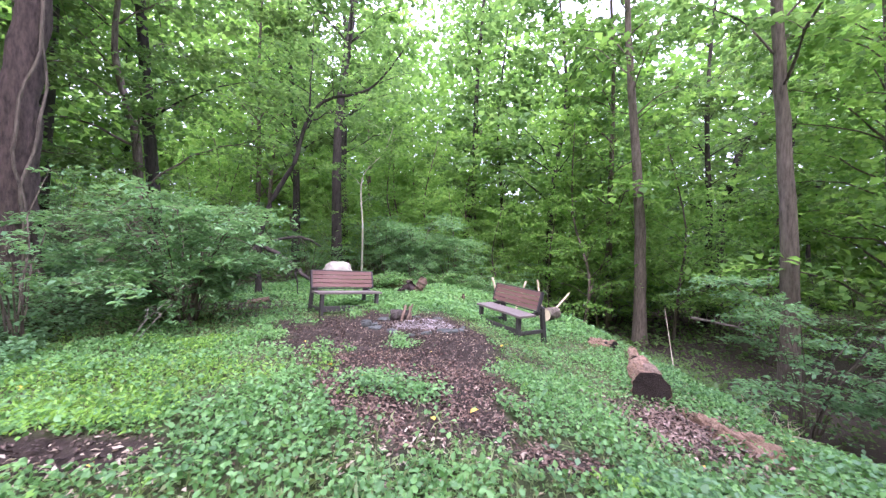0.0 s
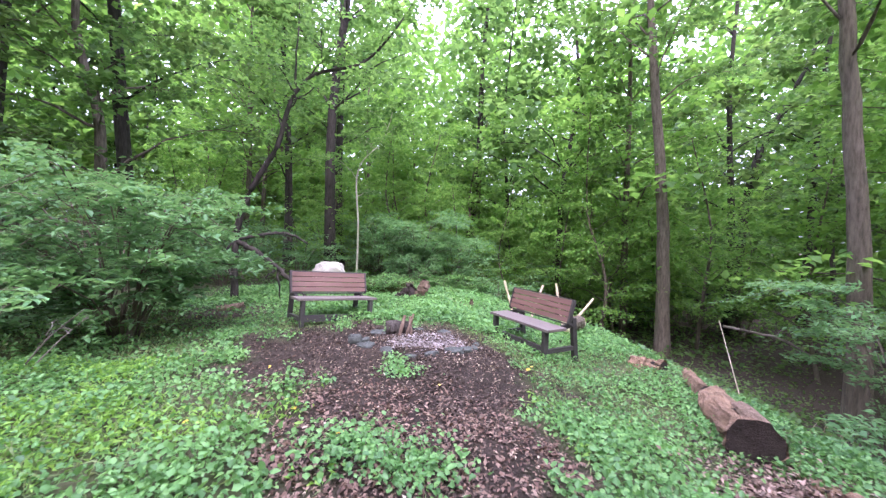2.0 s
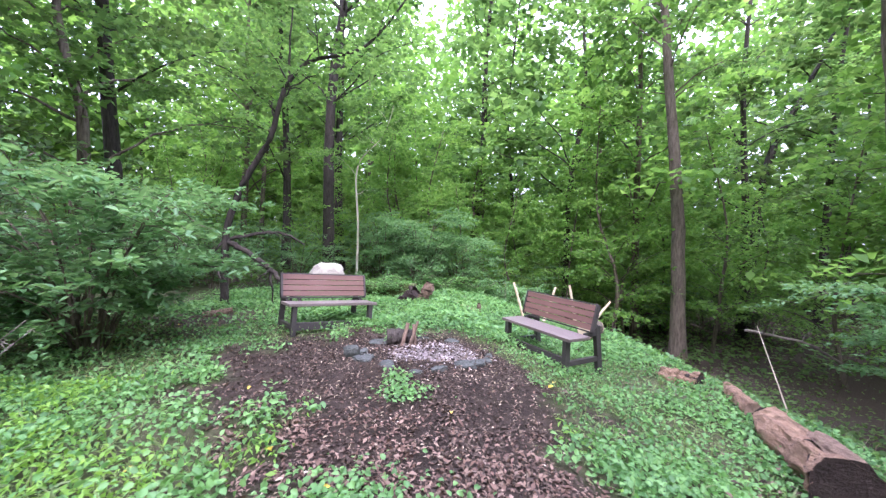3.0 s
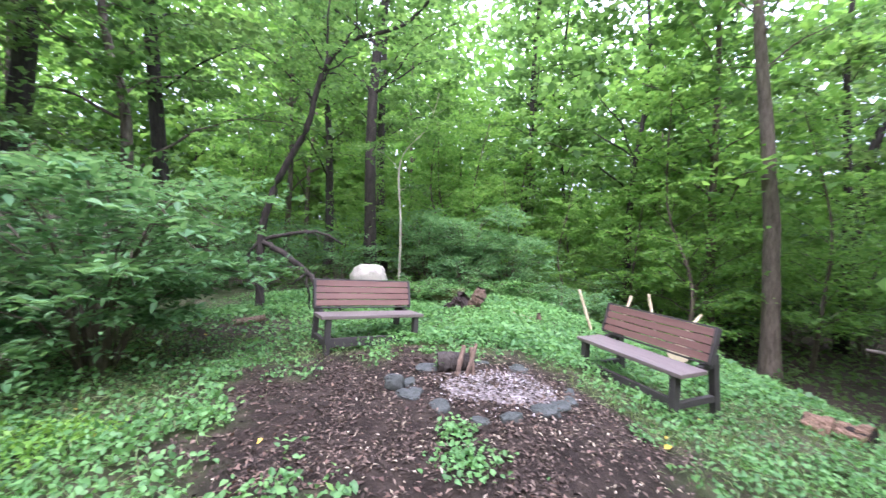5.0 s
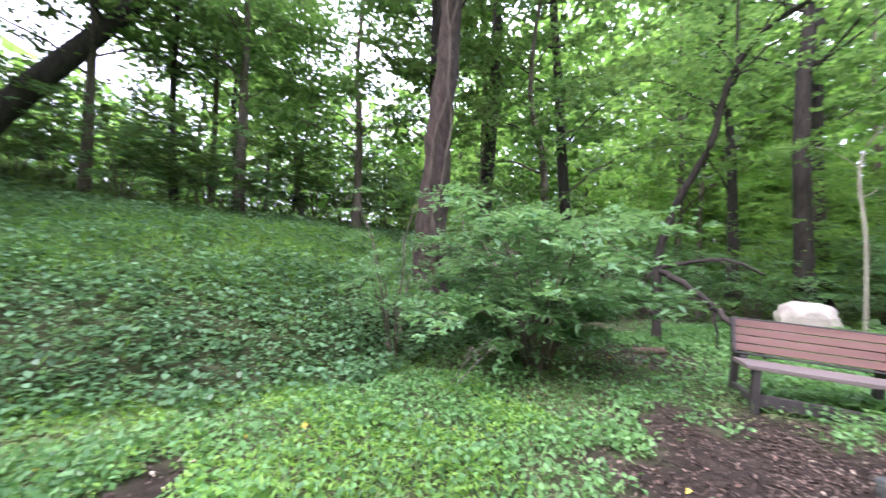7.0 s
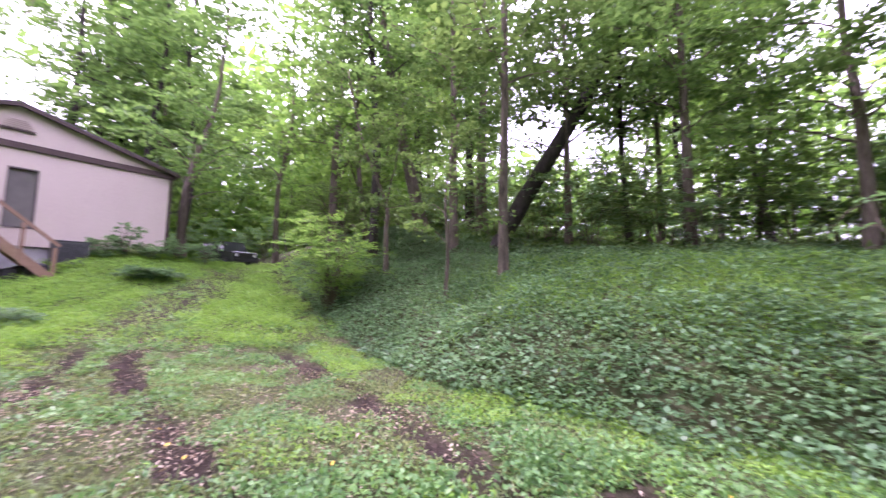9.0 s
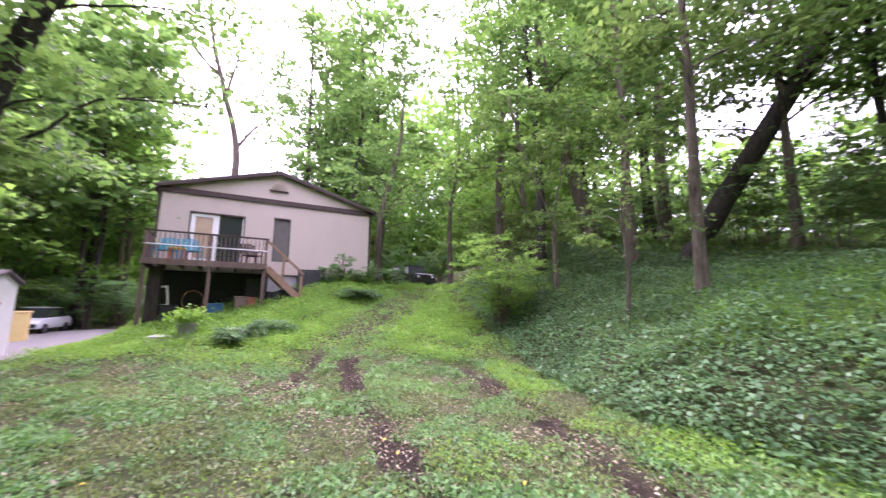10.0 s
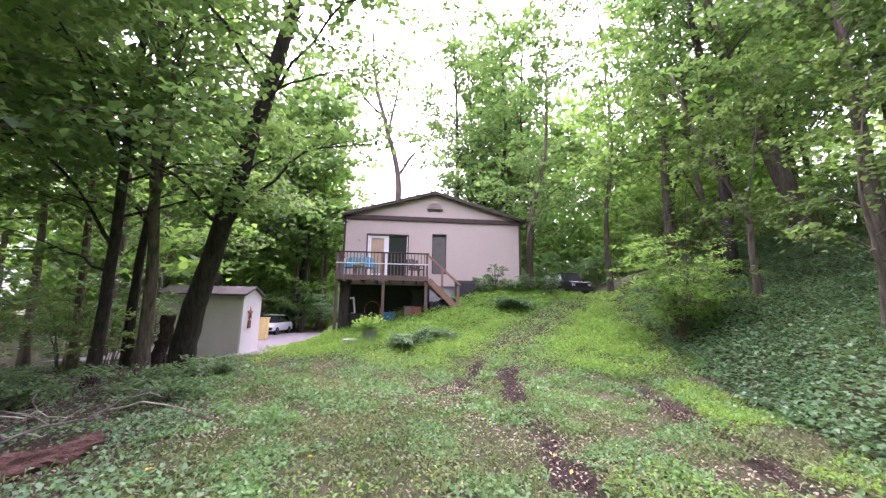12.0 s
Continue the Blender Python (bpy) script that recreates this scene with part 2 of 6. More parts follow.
def leaves(name, pos, size, rng, tilt=0.5, slim=0.55, fold=0.18, quads=2, heading=None):
    """Many folded leaves in one mesh: pos (n,3) stalk ends, size (n,) lengths."""
    n = len(pos)
    yaw = rng.uniform(0, 2 * np.pi, n) if heading is None else heading
    pit = rng.normal(0, tilt, n)
    rol = rng.normal(0, tilt * 0.7, n)
    f = np.stack([np.cos(yaw) * np.cos(pit), np.sin(yaw) * np.cos(pit), np.sin(pit)], 1)
    s0 = np.stack([-np.sin(yaw), np.cos(yaw), np.zeros(n)], 1)
    up0 = np.cross(f, s0)
    s = s0 * np.cos(rol)[:, None] + up0 * np.sin(rol)[:, None]
    up = np.cross(f, s)
    L = size[:, None]
    W = L * slim
    if quads == 2:
        shape = ((0, 0, 0), (0.3, 0.5, fold), (0.68, 0.38, fold), (1, 0, 0.02), (0.68, -0.38, fold), (0.3, -0.5, fold))
        quad = np.array([[0, 1, 2, 3], [0, 3, 4, 5]])
    else:
        shape = ((0, 0, 0), (0.45, 0.5, fold), (1, 0, 0), (0.45, -0.5, fold))
        quad = np.array([[0, 1, 2, 3]])
    v = np.stack([pos + f * L * a + s * W * b + up * L * c for a, b, c in shape], 1).reshape(-1, 3)
    k = len(shape)
    idx = (np.arange(n)[:, None, None] * k + quad[None]).reshape(-1)
    me = bpy.data.meshes.new(name)
    nf = n * len(quad)
    me.vertices.add(len(v))
    me.vertices.foreach_set("co", v.astype(np.float32).ravel())
    me.loops.add(len(idx))
    me.loops.foreach_set("vertex_index", idx.astype(np.int32))
    me.polygons.add(nf)
    me.polygons.foreach_set("loop_start", (np.arange(nf) * 4).astype(np.int32))
    me.update(calc_edges=True)
    return me


# ---- the lie of the land ----
def step(a, b, v):
    t = np.clip((v - a) / (b - a), 0, 1)
    return t * t * (3 - 2 * t)


def wave(x, y):
    return (np.sin(x * 1.7 + 1.3 * np.sin(y * 0.9)) * np.cos(y * 1.4 + 0.7 * x) + 0.6 * np.sin(3.1 * x - 2.3 * y + 0.5) * np.sin(2.7 * y + 1.1 * x))


def bank_foot(y):
    """How far to the left the ivy bank begins."""
    return 5.1 + 0.4 * np.clip(y - 3.5, 0, 40) + 0.45 * np.clip(-y, 0, 4) + 0.45 * np.clip(-y - 4, 0, 60)


def land(x, y):
    x, y = np.asarray(x, float), np.asarray(y, float)
    s = -0.5 * x - 0.86 * y
    z = -0.02 - 0.02 * np.clip(y, 0, 25) - 0.23 * np.clip(x, 0, 2.3) * step(0, 4, y) - 0.04 * np.clip(x - 1, 0, 12) * step(4, 0, y)
    rim = 3.7 - 0.6 * np.clip(y - 10, 0, 12)
    z = z - 2.4 * (1 - np.exp(-np.clip(x - rim, 0, 60) / 3.4)) * step(0, 4, y)
    d = np.clip(-x - bank_foot(y), 0, 60)
    z = z + 2.9 * (1 - np.exp(-d / 3.6)) * d / (d + 0.12)
    z = z + (2.3 * step(5, 19, s) + 0.035 * np.clip(s - 14, 0, 40)) * step(7, -2, x) * (1 - step(1.5, 3.0, x) * step(-11.0, -13.5, y)) + 0.7 * np.exp(-((x + 5.6) ** 2 + (y + 14.5) ** 2) / 7)
    return z + 0.025 * wave(x, y)


def up_to(x, y):
    return float(land(x, y))


RUTS = (((-11.5, -16), (-8.2, -11.9), (-6.1, -10.15), (-5.0, -9.1), (-3.46, -6.8), (-2.73, -4.3), (-2.53, -3.0), (-2.3, -1.9), (-2.05, -0.84), (-1.85, -0.1)),
        ((-8.5, -12.8), (-6.5, -11.1), (-5.0, -10.1), (-3.7, -8.44), (-2.56, -6.64), (-1.75, -4.7)),
        ((-5.3, -4.4), (-5.1, -3.6), (-4.65, -2.0), (-4.05, -0.7), (-3.7, 0.3), (-3.27, 0.95), (-2.8, 2.0)))


def to_line(x, y, line):
    best = np.full(np.shape(x), 99.0)
    for (ax, ay), (bx, by) in zip(line, line[1:]):
        t = np.clip(((x - ax) * (bx - ax) + (y - ay) * (by - ay)) / ((bx - ax) ** 2 + (by - ay) ** 2), 0, 1)
        best = np.minimum(best, np.hypot(x - ax - t * (bx - ax), y - ay - t * (by - ay)))
    return best


def bare(x, y):
    """How bare the earth is: the fire ring's trodden soil and the wheel ruts."""
    x, y = np.asarray(x, float), np.asarray(y, float)
    wob = 0.16 * wave(x * 2.2, y * 2.2) + 0.10 * wave(x * 5 + 3, y * 5)
    pit = np.hypot((x + 0.78) / 2.1, (y - 5.95) / 1.75)
    tail = np.hypot((x + 0.2 + 0.1 * (y - 3.5)) / 1.05, (y - 4.1) / 1.7)
    soil = 1 - step(0.82, 1.12, np.minimum(pit, tail) + wob)
    mud = 1 - step(0.7, 1.1, np.hypot((x + 2.7) / 1.3, (y - 2.15) / 0.28) + wob)
    mud = np.maximum(mud, 1 - step(0.6, 1.1, np.hypot((x - 1.0) / 0.5, (y - 2.4) / 0.3) + wob))
    mud = np.maximum(mud, 1 - step(0.6, 1.1, np.hypot((x - 2.6) / 0.45, (y - 3.65) / 0.55) + wob))
    rut = np.zeros(np.shape(x))
    for line in RUTS:
        rut = np.maximum(rut, (1 - step(0.10, 0.30, to_line(x, y, line) + 0.09 * wave(x * 3, y * 3))) * (0.6 + 0.6 * step(-0.3, 0.5, wave(x * 1.3 + 2, y * 1.3))))
    rut = rut * (1 - 0.4 * step(6.5, 10.0, -0.5 * x - 0.86 * y))
    return np.clip(np.maximum(np.maximum(soil, mud), rut), 0, 1)


def shade_floor(x, y):
    """How much of the ground is brown leaf litter under the trees."""
    x, y = np.asarray(x, float), np.asarray(y, float)
    wob = 0.5 * wave(x * 0.9, y * 0.9)
    yard = step(0.1, 1.6, x - 1.3 + 0.22 * (y + 2) + wob) * step(2.5, 0, y) * step(-16, -12, y)
    slope = step(0.3, 1.6, x - (3.7 - 0.6 * np.clip(y - 10, 0, 12)) + 0.6 * wob) * step(0, 2, y)
    deep = step(13.5, 17, y + wob)
    under = np.exp(-((x + 4.6) ** 2 + (y - 8.4) ** 2) / 2.2)
    top = 0.5 * step(7.5, 10, -x - bank_foot(y) + wob)
    return np.clip(np.maximum.reduce([yard, slope, deep, under, top]), 0, 1)


def ground_mesh():
    fine = np.arange(-12, 8.01, 0.17)
    far_lo, far_hi = -12 - np.geomspace(0.3, 600, 46)[::-1], 8 + np.geomspace(0.3, 600, 46)
    xs = np.concatenate([far_lo, fine, far_hi])
    finey = np.arange(-14, 15.01, 0.17)
    ys = np.concatenate([-14 - np.geomspace(0.3, 600, 46)[::-1], finey, 15 + np.geomspace(0.3, 600, 46)])
    X, Y = np.meshgrid(xs, ys)
    B = bare(X, Y)
    rut = np.maximum.reduce([1 - step(0.05, 0.3, to_line(X, Y, q)) for q in RUTS])
    Z = land(X, Y) - 0.05 * rut + 0.012 * wave(X * 7, Y * 7) * B
    nx, ny = len(xs), len(ys)
    i = (np.arange(ny - 1)[:, None] * nx + np.arange(nx - 1)[None]).ravel()
    faces = np.stack([i, i + 1, i + nx + 1, i + nx], 1)
    me = bpy.data.meshes.new("ground")
    me.vertices.add(nx * ny)
    me.vertices.foreach_set("co", np.stack([X, Y, Z], 2).astype(np.float32).ravel())
    me.loops.add(faces.size)
    me.loops.foreach_set("vertex_index", faces.astype(np.int32).ravel())
    me.polygons.add(len(faces))
    me.polygons.foreach_set("loop_start", (np.arange(len(faces)) * 4).astype(np.int32))
    me.update(calc_edges=True)
    at = me.attributes.new("bare_soil", "FLOAT", "POINT")
    at.data.foreach_set("value", B.astype(np.float32).ravel())
    lit = me.attributes.new("leaf_litter", "FLOAT", "POINT")
    lit.data.foreach_set("value", shade_floor(X, Y).astype(np.float32).ravel())
    return me


def ground_material():
    m, n, l, b = material("forest_ground", 0.95, 0, 0.2)
    a = n.new("ShaderNodeAttribute")
    a.attribute_name = "bare_soil"
    broad, mid, fine = noisy(n, l, 0.6, 5), noisy(n, l, 5, 6, 0.7), noisy(n, l, 55, 7, 0.8)
    soil = ramp(n, l, mid, [(0.3, (0.017, 0.012, 0.0085)), (0.5, (0.033, 0.0235, 0.0175)), (0.72, (0.066, 0.048, 0.036))])
    soil = mixed(n, l, ramp(n, l, fine, [(0.56, (0, 0, 0)), (0.78, (0.55, 0.55, 0.55))]), soil, (0.15, 0.105, 0.08))
    turf = ramp(n, l, mid, [(0.3, (0.032, 0.046, 0.016)), (0.5, (0.06, 0.078, 0.028)), (0.7, (0.12, 0.11, 0.065))])
    turf = mixed(n, l, ramp(n, l, broad, [(0.48, (0, 0, 0)), (0.68, (0.5, 0.5, 0.5))]), turf, (0.15, 0.12, 0.088))
    litter = ramp(n, l, fine, [(0.3, (0.024, 0.017, 0.013)), (0.5, (0.058, 0.042, 0.032)), (0.75, (0.15, 0.112, 0.086))])
    lit = n.new("ShaderNodeAttribute")
    lit.attribute_name = "leaf_litter"
    turf = mixed(n, l, lit.outputs["Fac"], turf, litter)
    l.new(mixed(n, l, a.outputs["Fac"], turf, soil), b.inputs["Base Color"])
    bump(n, l, b, fine, 0.9, 0.03)
    return m


ground = tagged(part_mesh("ground", ground_mesh(), ground_material(), smooth=True), "earthy woodland ground with trodden soil and wheel ruts", "ground", kind="structure")


# ---- plants that cover the ground ----
def scatter(rng, n, x0, x1, y0, y1, keep):
    x, y = rng.uniform(x0, x1, n), rng.uniform(y0, y1, n)
    ok = rng.uniform(0, 1, n) < keep(x, y)
    return x[ok], y[ok]


def bank(x, y):
    return -x - bank_foot(y)


def cover(name, label, category, mat, seed, n, area, keep, size, height, tilt=0.45, slim=0.75, quads=2):
    rng = np.random.default_rng(seed)
    x, y = scatter(rng, n, *area, keep)
    lump = 0.5 + 0.5 * np.clip(0.5 + 0.5 * wave(x * 1.1 + seed, y * 1.1), 0, 1)
    z = land(x, y) + rng.uniform(0.15, 1, len(x)) * height * lump
    me = leaves(name, np.stack([x, y, z], 1), rng.uniform(*size, len(x)), rng, tilt, slim, quads=quads)
    return tagged(part_mesh(name, me, mat), label, category, kind="stuff")


def rim_of(x, y):
    return x - (3.7 - 0.6 * np.clip(y - 10, 0, 12))


def far_fade(x, y):
    return np.clip(1.25 - np.hypot(x, y - 2) / 16, 0.25, 1)


cover("clearing_weeds", "bright green broadleaf weeds carpeting the clearing", "weeds", LEAF_WEED, 11, 390000, (-7, 5.5, -1.5, 17),
      lambda x, y: (1 - bare(x, y)) ** 2 * (bank(x, y) < 0.3) * step(-1.5, 1.2, y + 0.2 * x) * (0.35 + 0.65 * step(-0.5, 0.6, wave(x, y))) * far_fade(x, y) * (1 - 0.85 * step(0.1, 1.8, rim_of(x, y))) * (1 - 0.8 * shade_floor(x, y)) * np.clip(1.6 - np.hypot(x, y - 3) / 7, 0.3, 1) * (0.6 + 0.4 * step(-0.5, 0.3, wave(x * 3.3, y * 3.3 + 2))),
      (0.026, 0.062), 0.17, 0.6)
cover("yellow_green_weeds", "yellow-green grass and chickweed at the clearing's front", "weeds", LEAF_LUSH, 32, 160000, (-6.5, 3, -6, 5.2),
      lambda x, y: (1 - bare(x, y)) * (bank(x, y) < 0.1) * step(0.0, 0.8, 0.35 + wave(x * 0.7 + 1, y * 0.9) + 0.4 * wave(x * 2.6, y * 2.6) - 0.5 * (x + 1.5) * (x > -1.5)) * np.maximum(step(-1.6, 0.2, y), 0.9 * (bank(x, y) > -1.3)) * 0.8, (0.03, 0.075), 0.15, 0.6, 0.4, 1)
cover("clearing_grass", "pale green grass tufts between the weeds", "grass", GRASS, 12, 60000, (-6.5, 5, -2, 8),
      lambda x, y: (1 - bare(x, y)) * (bank(x, y) < 0.1) * (0.15 + 0.85 * step(0.2, -0.6, wave(x, y))), (0.06, 0.16), 0.05, 0.9, 0.09, 1)
cover("lawn_weeds", "low clover and weeds in the worn grass", "weeds", LEAF_WEED, 24, 190000, (-6.5, 3.5, -8.5, 2.5),
      lambda x, y: (1 - bare(x, y)) * (bank(x, y) < 0.2) * (1 - shade_floor(x, y)) * step(-0.2, 0.9, wave(x * 1.5 + 4, y * 1.5) + 0.4 * wave(x * 4, y * 4)), (0.03, 0.06), 0.06, 0.5, 0.8, 1)
cover("pale_litter", "pale dry leaves and twigs lying in the worn grass", "leaf litter", STRAW, 25, 30000, (-5, 3.5, -9, 2.5),
      lambda x, y: (bank(x, y) < 0.1) * (0.1 + 0.6 * step(0.0, 0.9, -wave(x * 0.8, y * 0.8))), (0.025, 0.07), 0.03, 0.4, 0.45, 1)
cover("far_clearing_weeds", "bright green weeds across the far clearing", "weeds", LEAF_WEED, 26, 60000, (-6, 4.5, 8, 16),
      lambda x, y: (1 - bare(x, y)) ** 2 * (bank(x, y) < 0) * (1 - shade_floor(x, y)) * (0.5 + 0.5 * step(-0.5, 0.6, wave(x, y))), (0.06, 0.11), 0.17, 0.45, 0.75, 1)
cover("bark_chips", "brown bark chips and twigs littering the soil", "wood chips", CHIP, 27, 60000, (-3.2, 1.8, 2.4, 8.2),
      lambda x, y: bare(x, y) * (0.3 + 0.7 * step(-0.4, 0.6, wave(x * 2, y * 2))), (0.015, 0.055), 0.02, 0.35, 0.4, 1)
cover("soil_litter", "pale dry leaf scraps scattered on the trodden soil", "leaf litter", STRAW, 30, 16000, (-3.2, 1.8, 2.4, 8.2),
      lambda x, y: bare(x, y) * step(-2.4, -0.6, x) * (0.05 + 0.3 * step(-0.2, 0.9, wave(x * 1.7 + 2, y * 1.7))), (0.015, 0.05), 0.02, 0.35, 0.4, 1)
cover("brown_leaf_litter", "brown dry leaves lying thick on the trodden path", "leaf litter", DRY, 34, 16000, (-1.9, 1.5, 2.3, 5.4),
      lambda x, y: bare(x, y) * step(5.2, 3.6, y + 0.2 * x) * (0.35 + 0.65 * step(-0.5, 0.5, wave(x * 2.4 + 1, y * 2.4))), (0.025, 0.06), 0.025, 0.4, 0.5, 1)
cover("rut_chips", "brown litter lying in the wheel ruts", "leaf litter", CHIP, 28, 40000, (-6, 0.5, -8, 2.8),
      lambda x, y: 0.6 * bare(x, y) + 0.03, (0.02, 0.06), 0.02, 0.35, 0.5, 1)
cover("pit_seedlings", "small green seedlings sprouting from bare soil", "weeds", LEAF_WEED, 13, 60000, (-2.8, 1.6, 3, 8),
      lambda x, y: bare(x, y) * np.clip(0.8 * step(1.1, 1.5, wave(x * 1.6 + 1, y * 1.6)) + np.exp(-((x + 0.65) ** 2 + (y - 3.5) ** 2) / 0.09) + np.exp(-((x + 0.2) ** 2 + (y - 3.3) ** 2) / 0.05) + np.exp(-((x + 0.55) ** 2 + (y - 5.2) ** 2) / 0.028), 0, 1), (0.025, 0.055), 0.13)
cover("ivy_bank", "dark green ivy blanketing the bank", "ivy", LEAF_IVY, 14, 210000, (-16, -4.3, -13, 9),
      lambda x, y: np.maximum(step(-0.25, 0.1, bank(x, y) + 0.3 * wave(x * 1.5, y * 1.5)), 0.9 * (bank(x, y) > -0.12)) * np.clip(1.35 - bank(x, y) / 9, 0.15, 1) * (0.7 + 0.3 * step(-0.3, 0.4, wave(x * 2.1, y * 2.1))) * (1 - 0.5 * step(1.6, 3.0, bank(x, y)) * step(-0.5, 1.5, y)), (0.055, 0.10), 0.34, 0.4, 0.85, 1)
cover("bank_grass", "tall green grass on the upper bank", "grass", LEAF_LUSH, 15, 110000, (-14, -4, -5, 6.5),
      lambda x, y: step(0.8, 2.2, bank(x, y) + 0.7 * wave(x, y)) * (bank(x, y) < 6) * step(-4, 0.5, y) * 0.8, (0.10, 0.22), 0.16, 0.8, 0.10, 1)
cover("drive_grass", "short mown grass and clover on the drive", "grass", GRASS, 16, 190000, (-11, 5.5, -13.5, 2.2),
      lambda x, y: (1 - bare(x, y)) * (bank(x, y) < 0.05) * (0.15 + 0.85 * step(-0.6, 0.5, wave(x * 0.8, y * 0.8) + 0.5 * wave(x * 2.9, y * 2.9))) * np.clip(1.5 - np.hypot(x, y) / 11, 0.3, 1) * (1 - 0.9 * shade_floor(x, y)), (0.035, 0.08), 0.06, 0.75, 0.4, 1)
cover("slope_weeds", "lush bright green weeds on the slope below the house", "weeds", LEAF_LUSH, 17, 170000, (-12, 3.5, -14.5, -5),
      lambda x, y: step(0.1, -1.3, bank(x, y) + 0.6 * wave(x * 1.3, y * 1.3)) * (1 - bare(x, y)) * step(6.5, 9.5, -0.5 * x - 0.86 * y + 0.9 * wave(x * 0.9, y * 0.9)) * (0.25 + 0.75 * step(0.4, 1.1, np.minimum(to_line(x, y, RUTS[0]), to_line(x, y, RUTS[1])) + 0.3 * wave(x * 2, y * 2))), (0.04, 0.10), 0.32, 0.7, 0.45, 1)
cover("far_lawn", "sunlit pale green grass beyond the parked car", "grass", LEAF_LUSH, 31, 26000, (-24, -7, -44, -13.5),
      lambda x, y: (bank(x, y) < 0.5) * step(4.5, 2.5, to_line(x, y, ((-8, -12), (-13, -22), (-17, -32), (-20, -44)))) * (1 - bare(x, y)), (0.14, 0.3), 0.12, 0.5, 0.3, 1)
cover("drive_clumps", "low leafy weed clumps scattered over the drive", "weeds", LEAF_WEED, 33, 90000, (-9, 3.5, -14, -3),
      lambda x, y: (1 - bare(x, y)) * (bank(x, y) < 0) * (1 - 0.8 * shade_floor(x, y)) * step(0.1, 0.8, wave(x * 1.9 + 2, y * 1.9) + 0.5 * wave(x * 4.7, y * 4.7 + 1)) * 0.7, (0.05, 0.10), 0.12, 0.55, 0.6, 1)
cover("crest_undergrowth", "dark undergrowth along the crest of the bank", "undergrowth", LEAF_DARK, 35, 46000, (-30, -10, -16, 12),
      lambda x, y: step(5.5, 8, bank(x, y)) * (bank(x, y) < 18), (0.12, 0.26), 0.4, 0.6, 0.6, 1)
cover("rim_undergrowth", "dark undergrowth on the falling slope", "undergrowth", LEAF_DARK, 18, 36000, (2.5, 17, 0.5, 24),
      lambda x, y: step(-0.2, 1.2, rim_of(x, y)) * np.clip(1.1 - rim_of(x, y) / 12, 0.1, 1) * (0.2 + 0.8 * step(-0.2, 0.7, wave(x * 0.7, y * 0.7))), (0.06, 0.13), 0.35, 0.5, 0.7, 1)
cover("shade_weeds", "sparse shaded weeds under the trees", "weeds", LEAF_IVY, 19, 80000, (0.8, 11, -12, 3),
      lambda x, y: step(0.5, 2.0, x + 0.2 * y) * 0.75 * (0.25 + 0.75 * step(-0.3, 0.6, wave(x, y))), (0.035, 0.08), 0.13, 0.5, 0.75, 1)
cover("woodland_floor_plants", "shaded green plants across the woodland floor", "undergrowth", LEAF_DARK, 20, 34000, (-30, 30, 14, 45),
      lambda x, y: np.clip(1.4 - np.hypot(x, y - 12) / 30, 0.1, 1), (0.10, 0.28), 0.5, 0.5, 0.7, 1)
cover("fallen_leaves", "dry brown fallen leaves strewn over soil and grass", "leaf litter", DRY, 21, 50000, (-6, 6, -8, 9),
      lambda x, y: (0.04 + (0.15 + 0.3 * step(5.2, 4.0, y + 0.3 * x)) * bare(x, y) * (y > 2.3) + 0.45 * shade_floor(x, y) + 0.38 * step(-0.1, 0.8, -wave(x * 0.8, y * 0.8)) * (y < 2)) * (bank(x, y) < 0.2), (0.018, 0.05), 0.025, 0.4, 0.6, 1)
cover("yellow_leaves", "fresh yellow fallen leaves scattered on the ground", "leaf litter", YELLOW, 22, 600, (-5, 4, -3, 8),
      lambda x, y: 0.06 + 0.06 * bare(x, y), (0.05, 0.09), 0.05, 0.25, 0.6)
cover("dead_twigs", "grey dead twigs bristling under the trees", "twigs", TWIG, 29, 9000, (4.5, 10, -8, 0.5),
      lambda x, y: step(0.2, 0.9, wave(x * 0.8 + 2, y * 0.8)) * 0.8, (0.25, 0.6), 0.4, 0.9, 0.022, 1)
cover("dead_stalks", "dry straw-coloured grass stalks on the rim", "dead grass", STRAW, 23, 5000, (3.8, 7.5, 1.5, 8),
      lambda x, y: step(0.9, 1.4, wave(x * 1.2 + 5, y * 1.2)) * (rim_of(x, y) > 0.2), (0.25, 0.55), 0.05, 1.1, 0.035, 1)


# ---- trees ----
def sweep_points(rng, pts, k=5, jitter=0.05):
    """A smooth line through pts with small bends."""
    out = []
    P = [Vector(p) for p in pts]
    for i in range(len(P) - 1):
        p0, p1, p2, p3 = P[max(i - 1, 0)], P[i], P[i + 1], P[min(i + 2, len(P) - 1)]
        for j in range(k):
            t = j / k
            q = 0.5 * ((2 * p1) + (p2 - p0) * t + (2 * p0 - 5 * p1 + 4 * p2 - p3) * t * t + (3 * p1 - p0 - 3 * p2 + p3) * t ** 3)
            out.append(q + Vector(rng.normal(0, jitter, 3)) * (1 if i or j else 0))
    return out + [P[-1]]


def fan(rng, spots, per, flat=0.10):
    """Leaf places in flat drooping plates, one for each spot (place, spread, heading)."""
    out = []
    for e, s, a in spots:
        u, v = rng.normal(0, 1.15 * s, per), rng.normal(0, 0.72 * s, per)
        lean, side = rng.normal(0, 0.22), rng.normal(0, 0.22)
        w = rng.normal(0, flat * s, per) + lean * u + side * v - 0.16 * (u * u + v * v) / s
        c, d = math.cos(a), math.sin(a)
        out.append(np.stack([e[0] + c * u - d * v, e[1] + d * u + c * v, e[2] + w], 1))
    return np.concatenate(out)


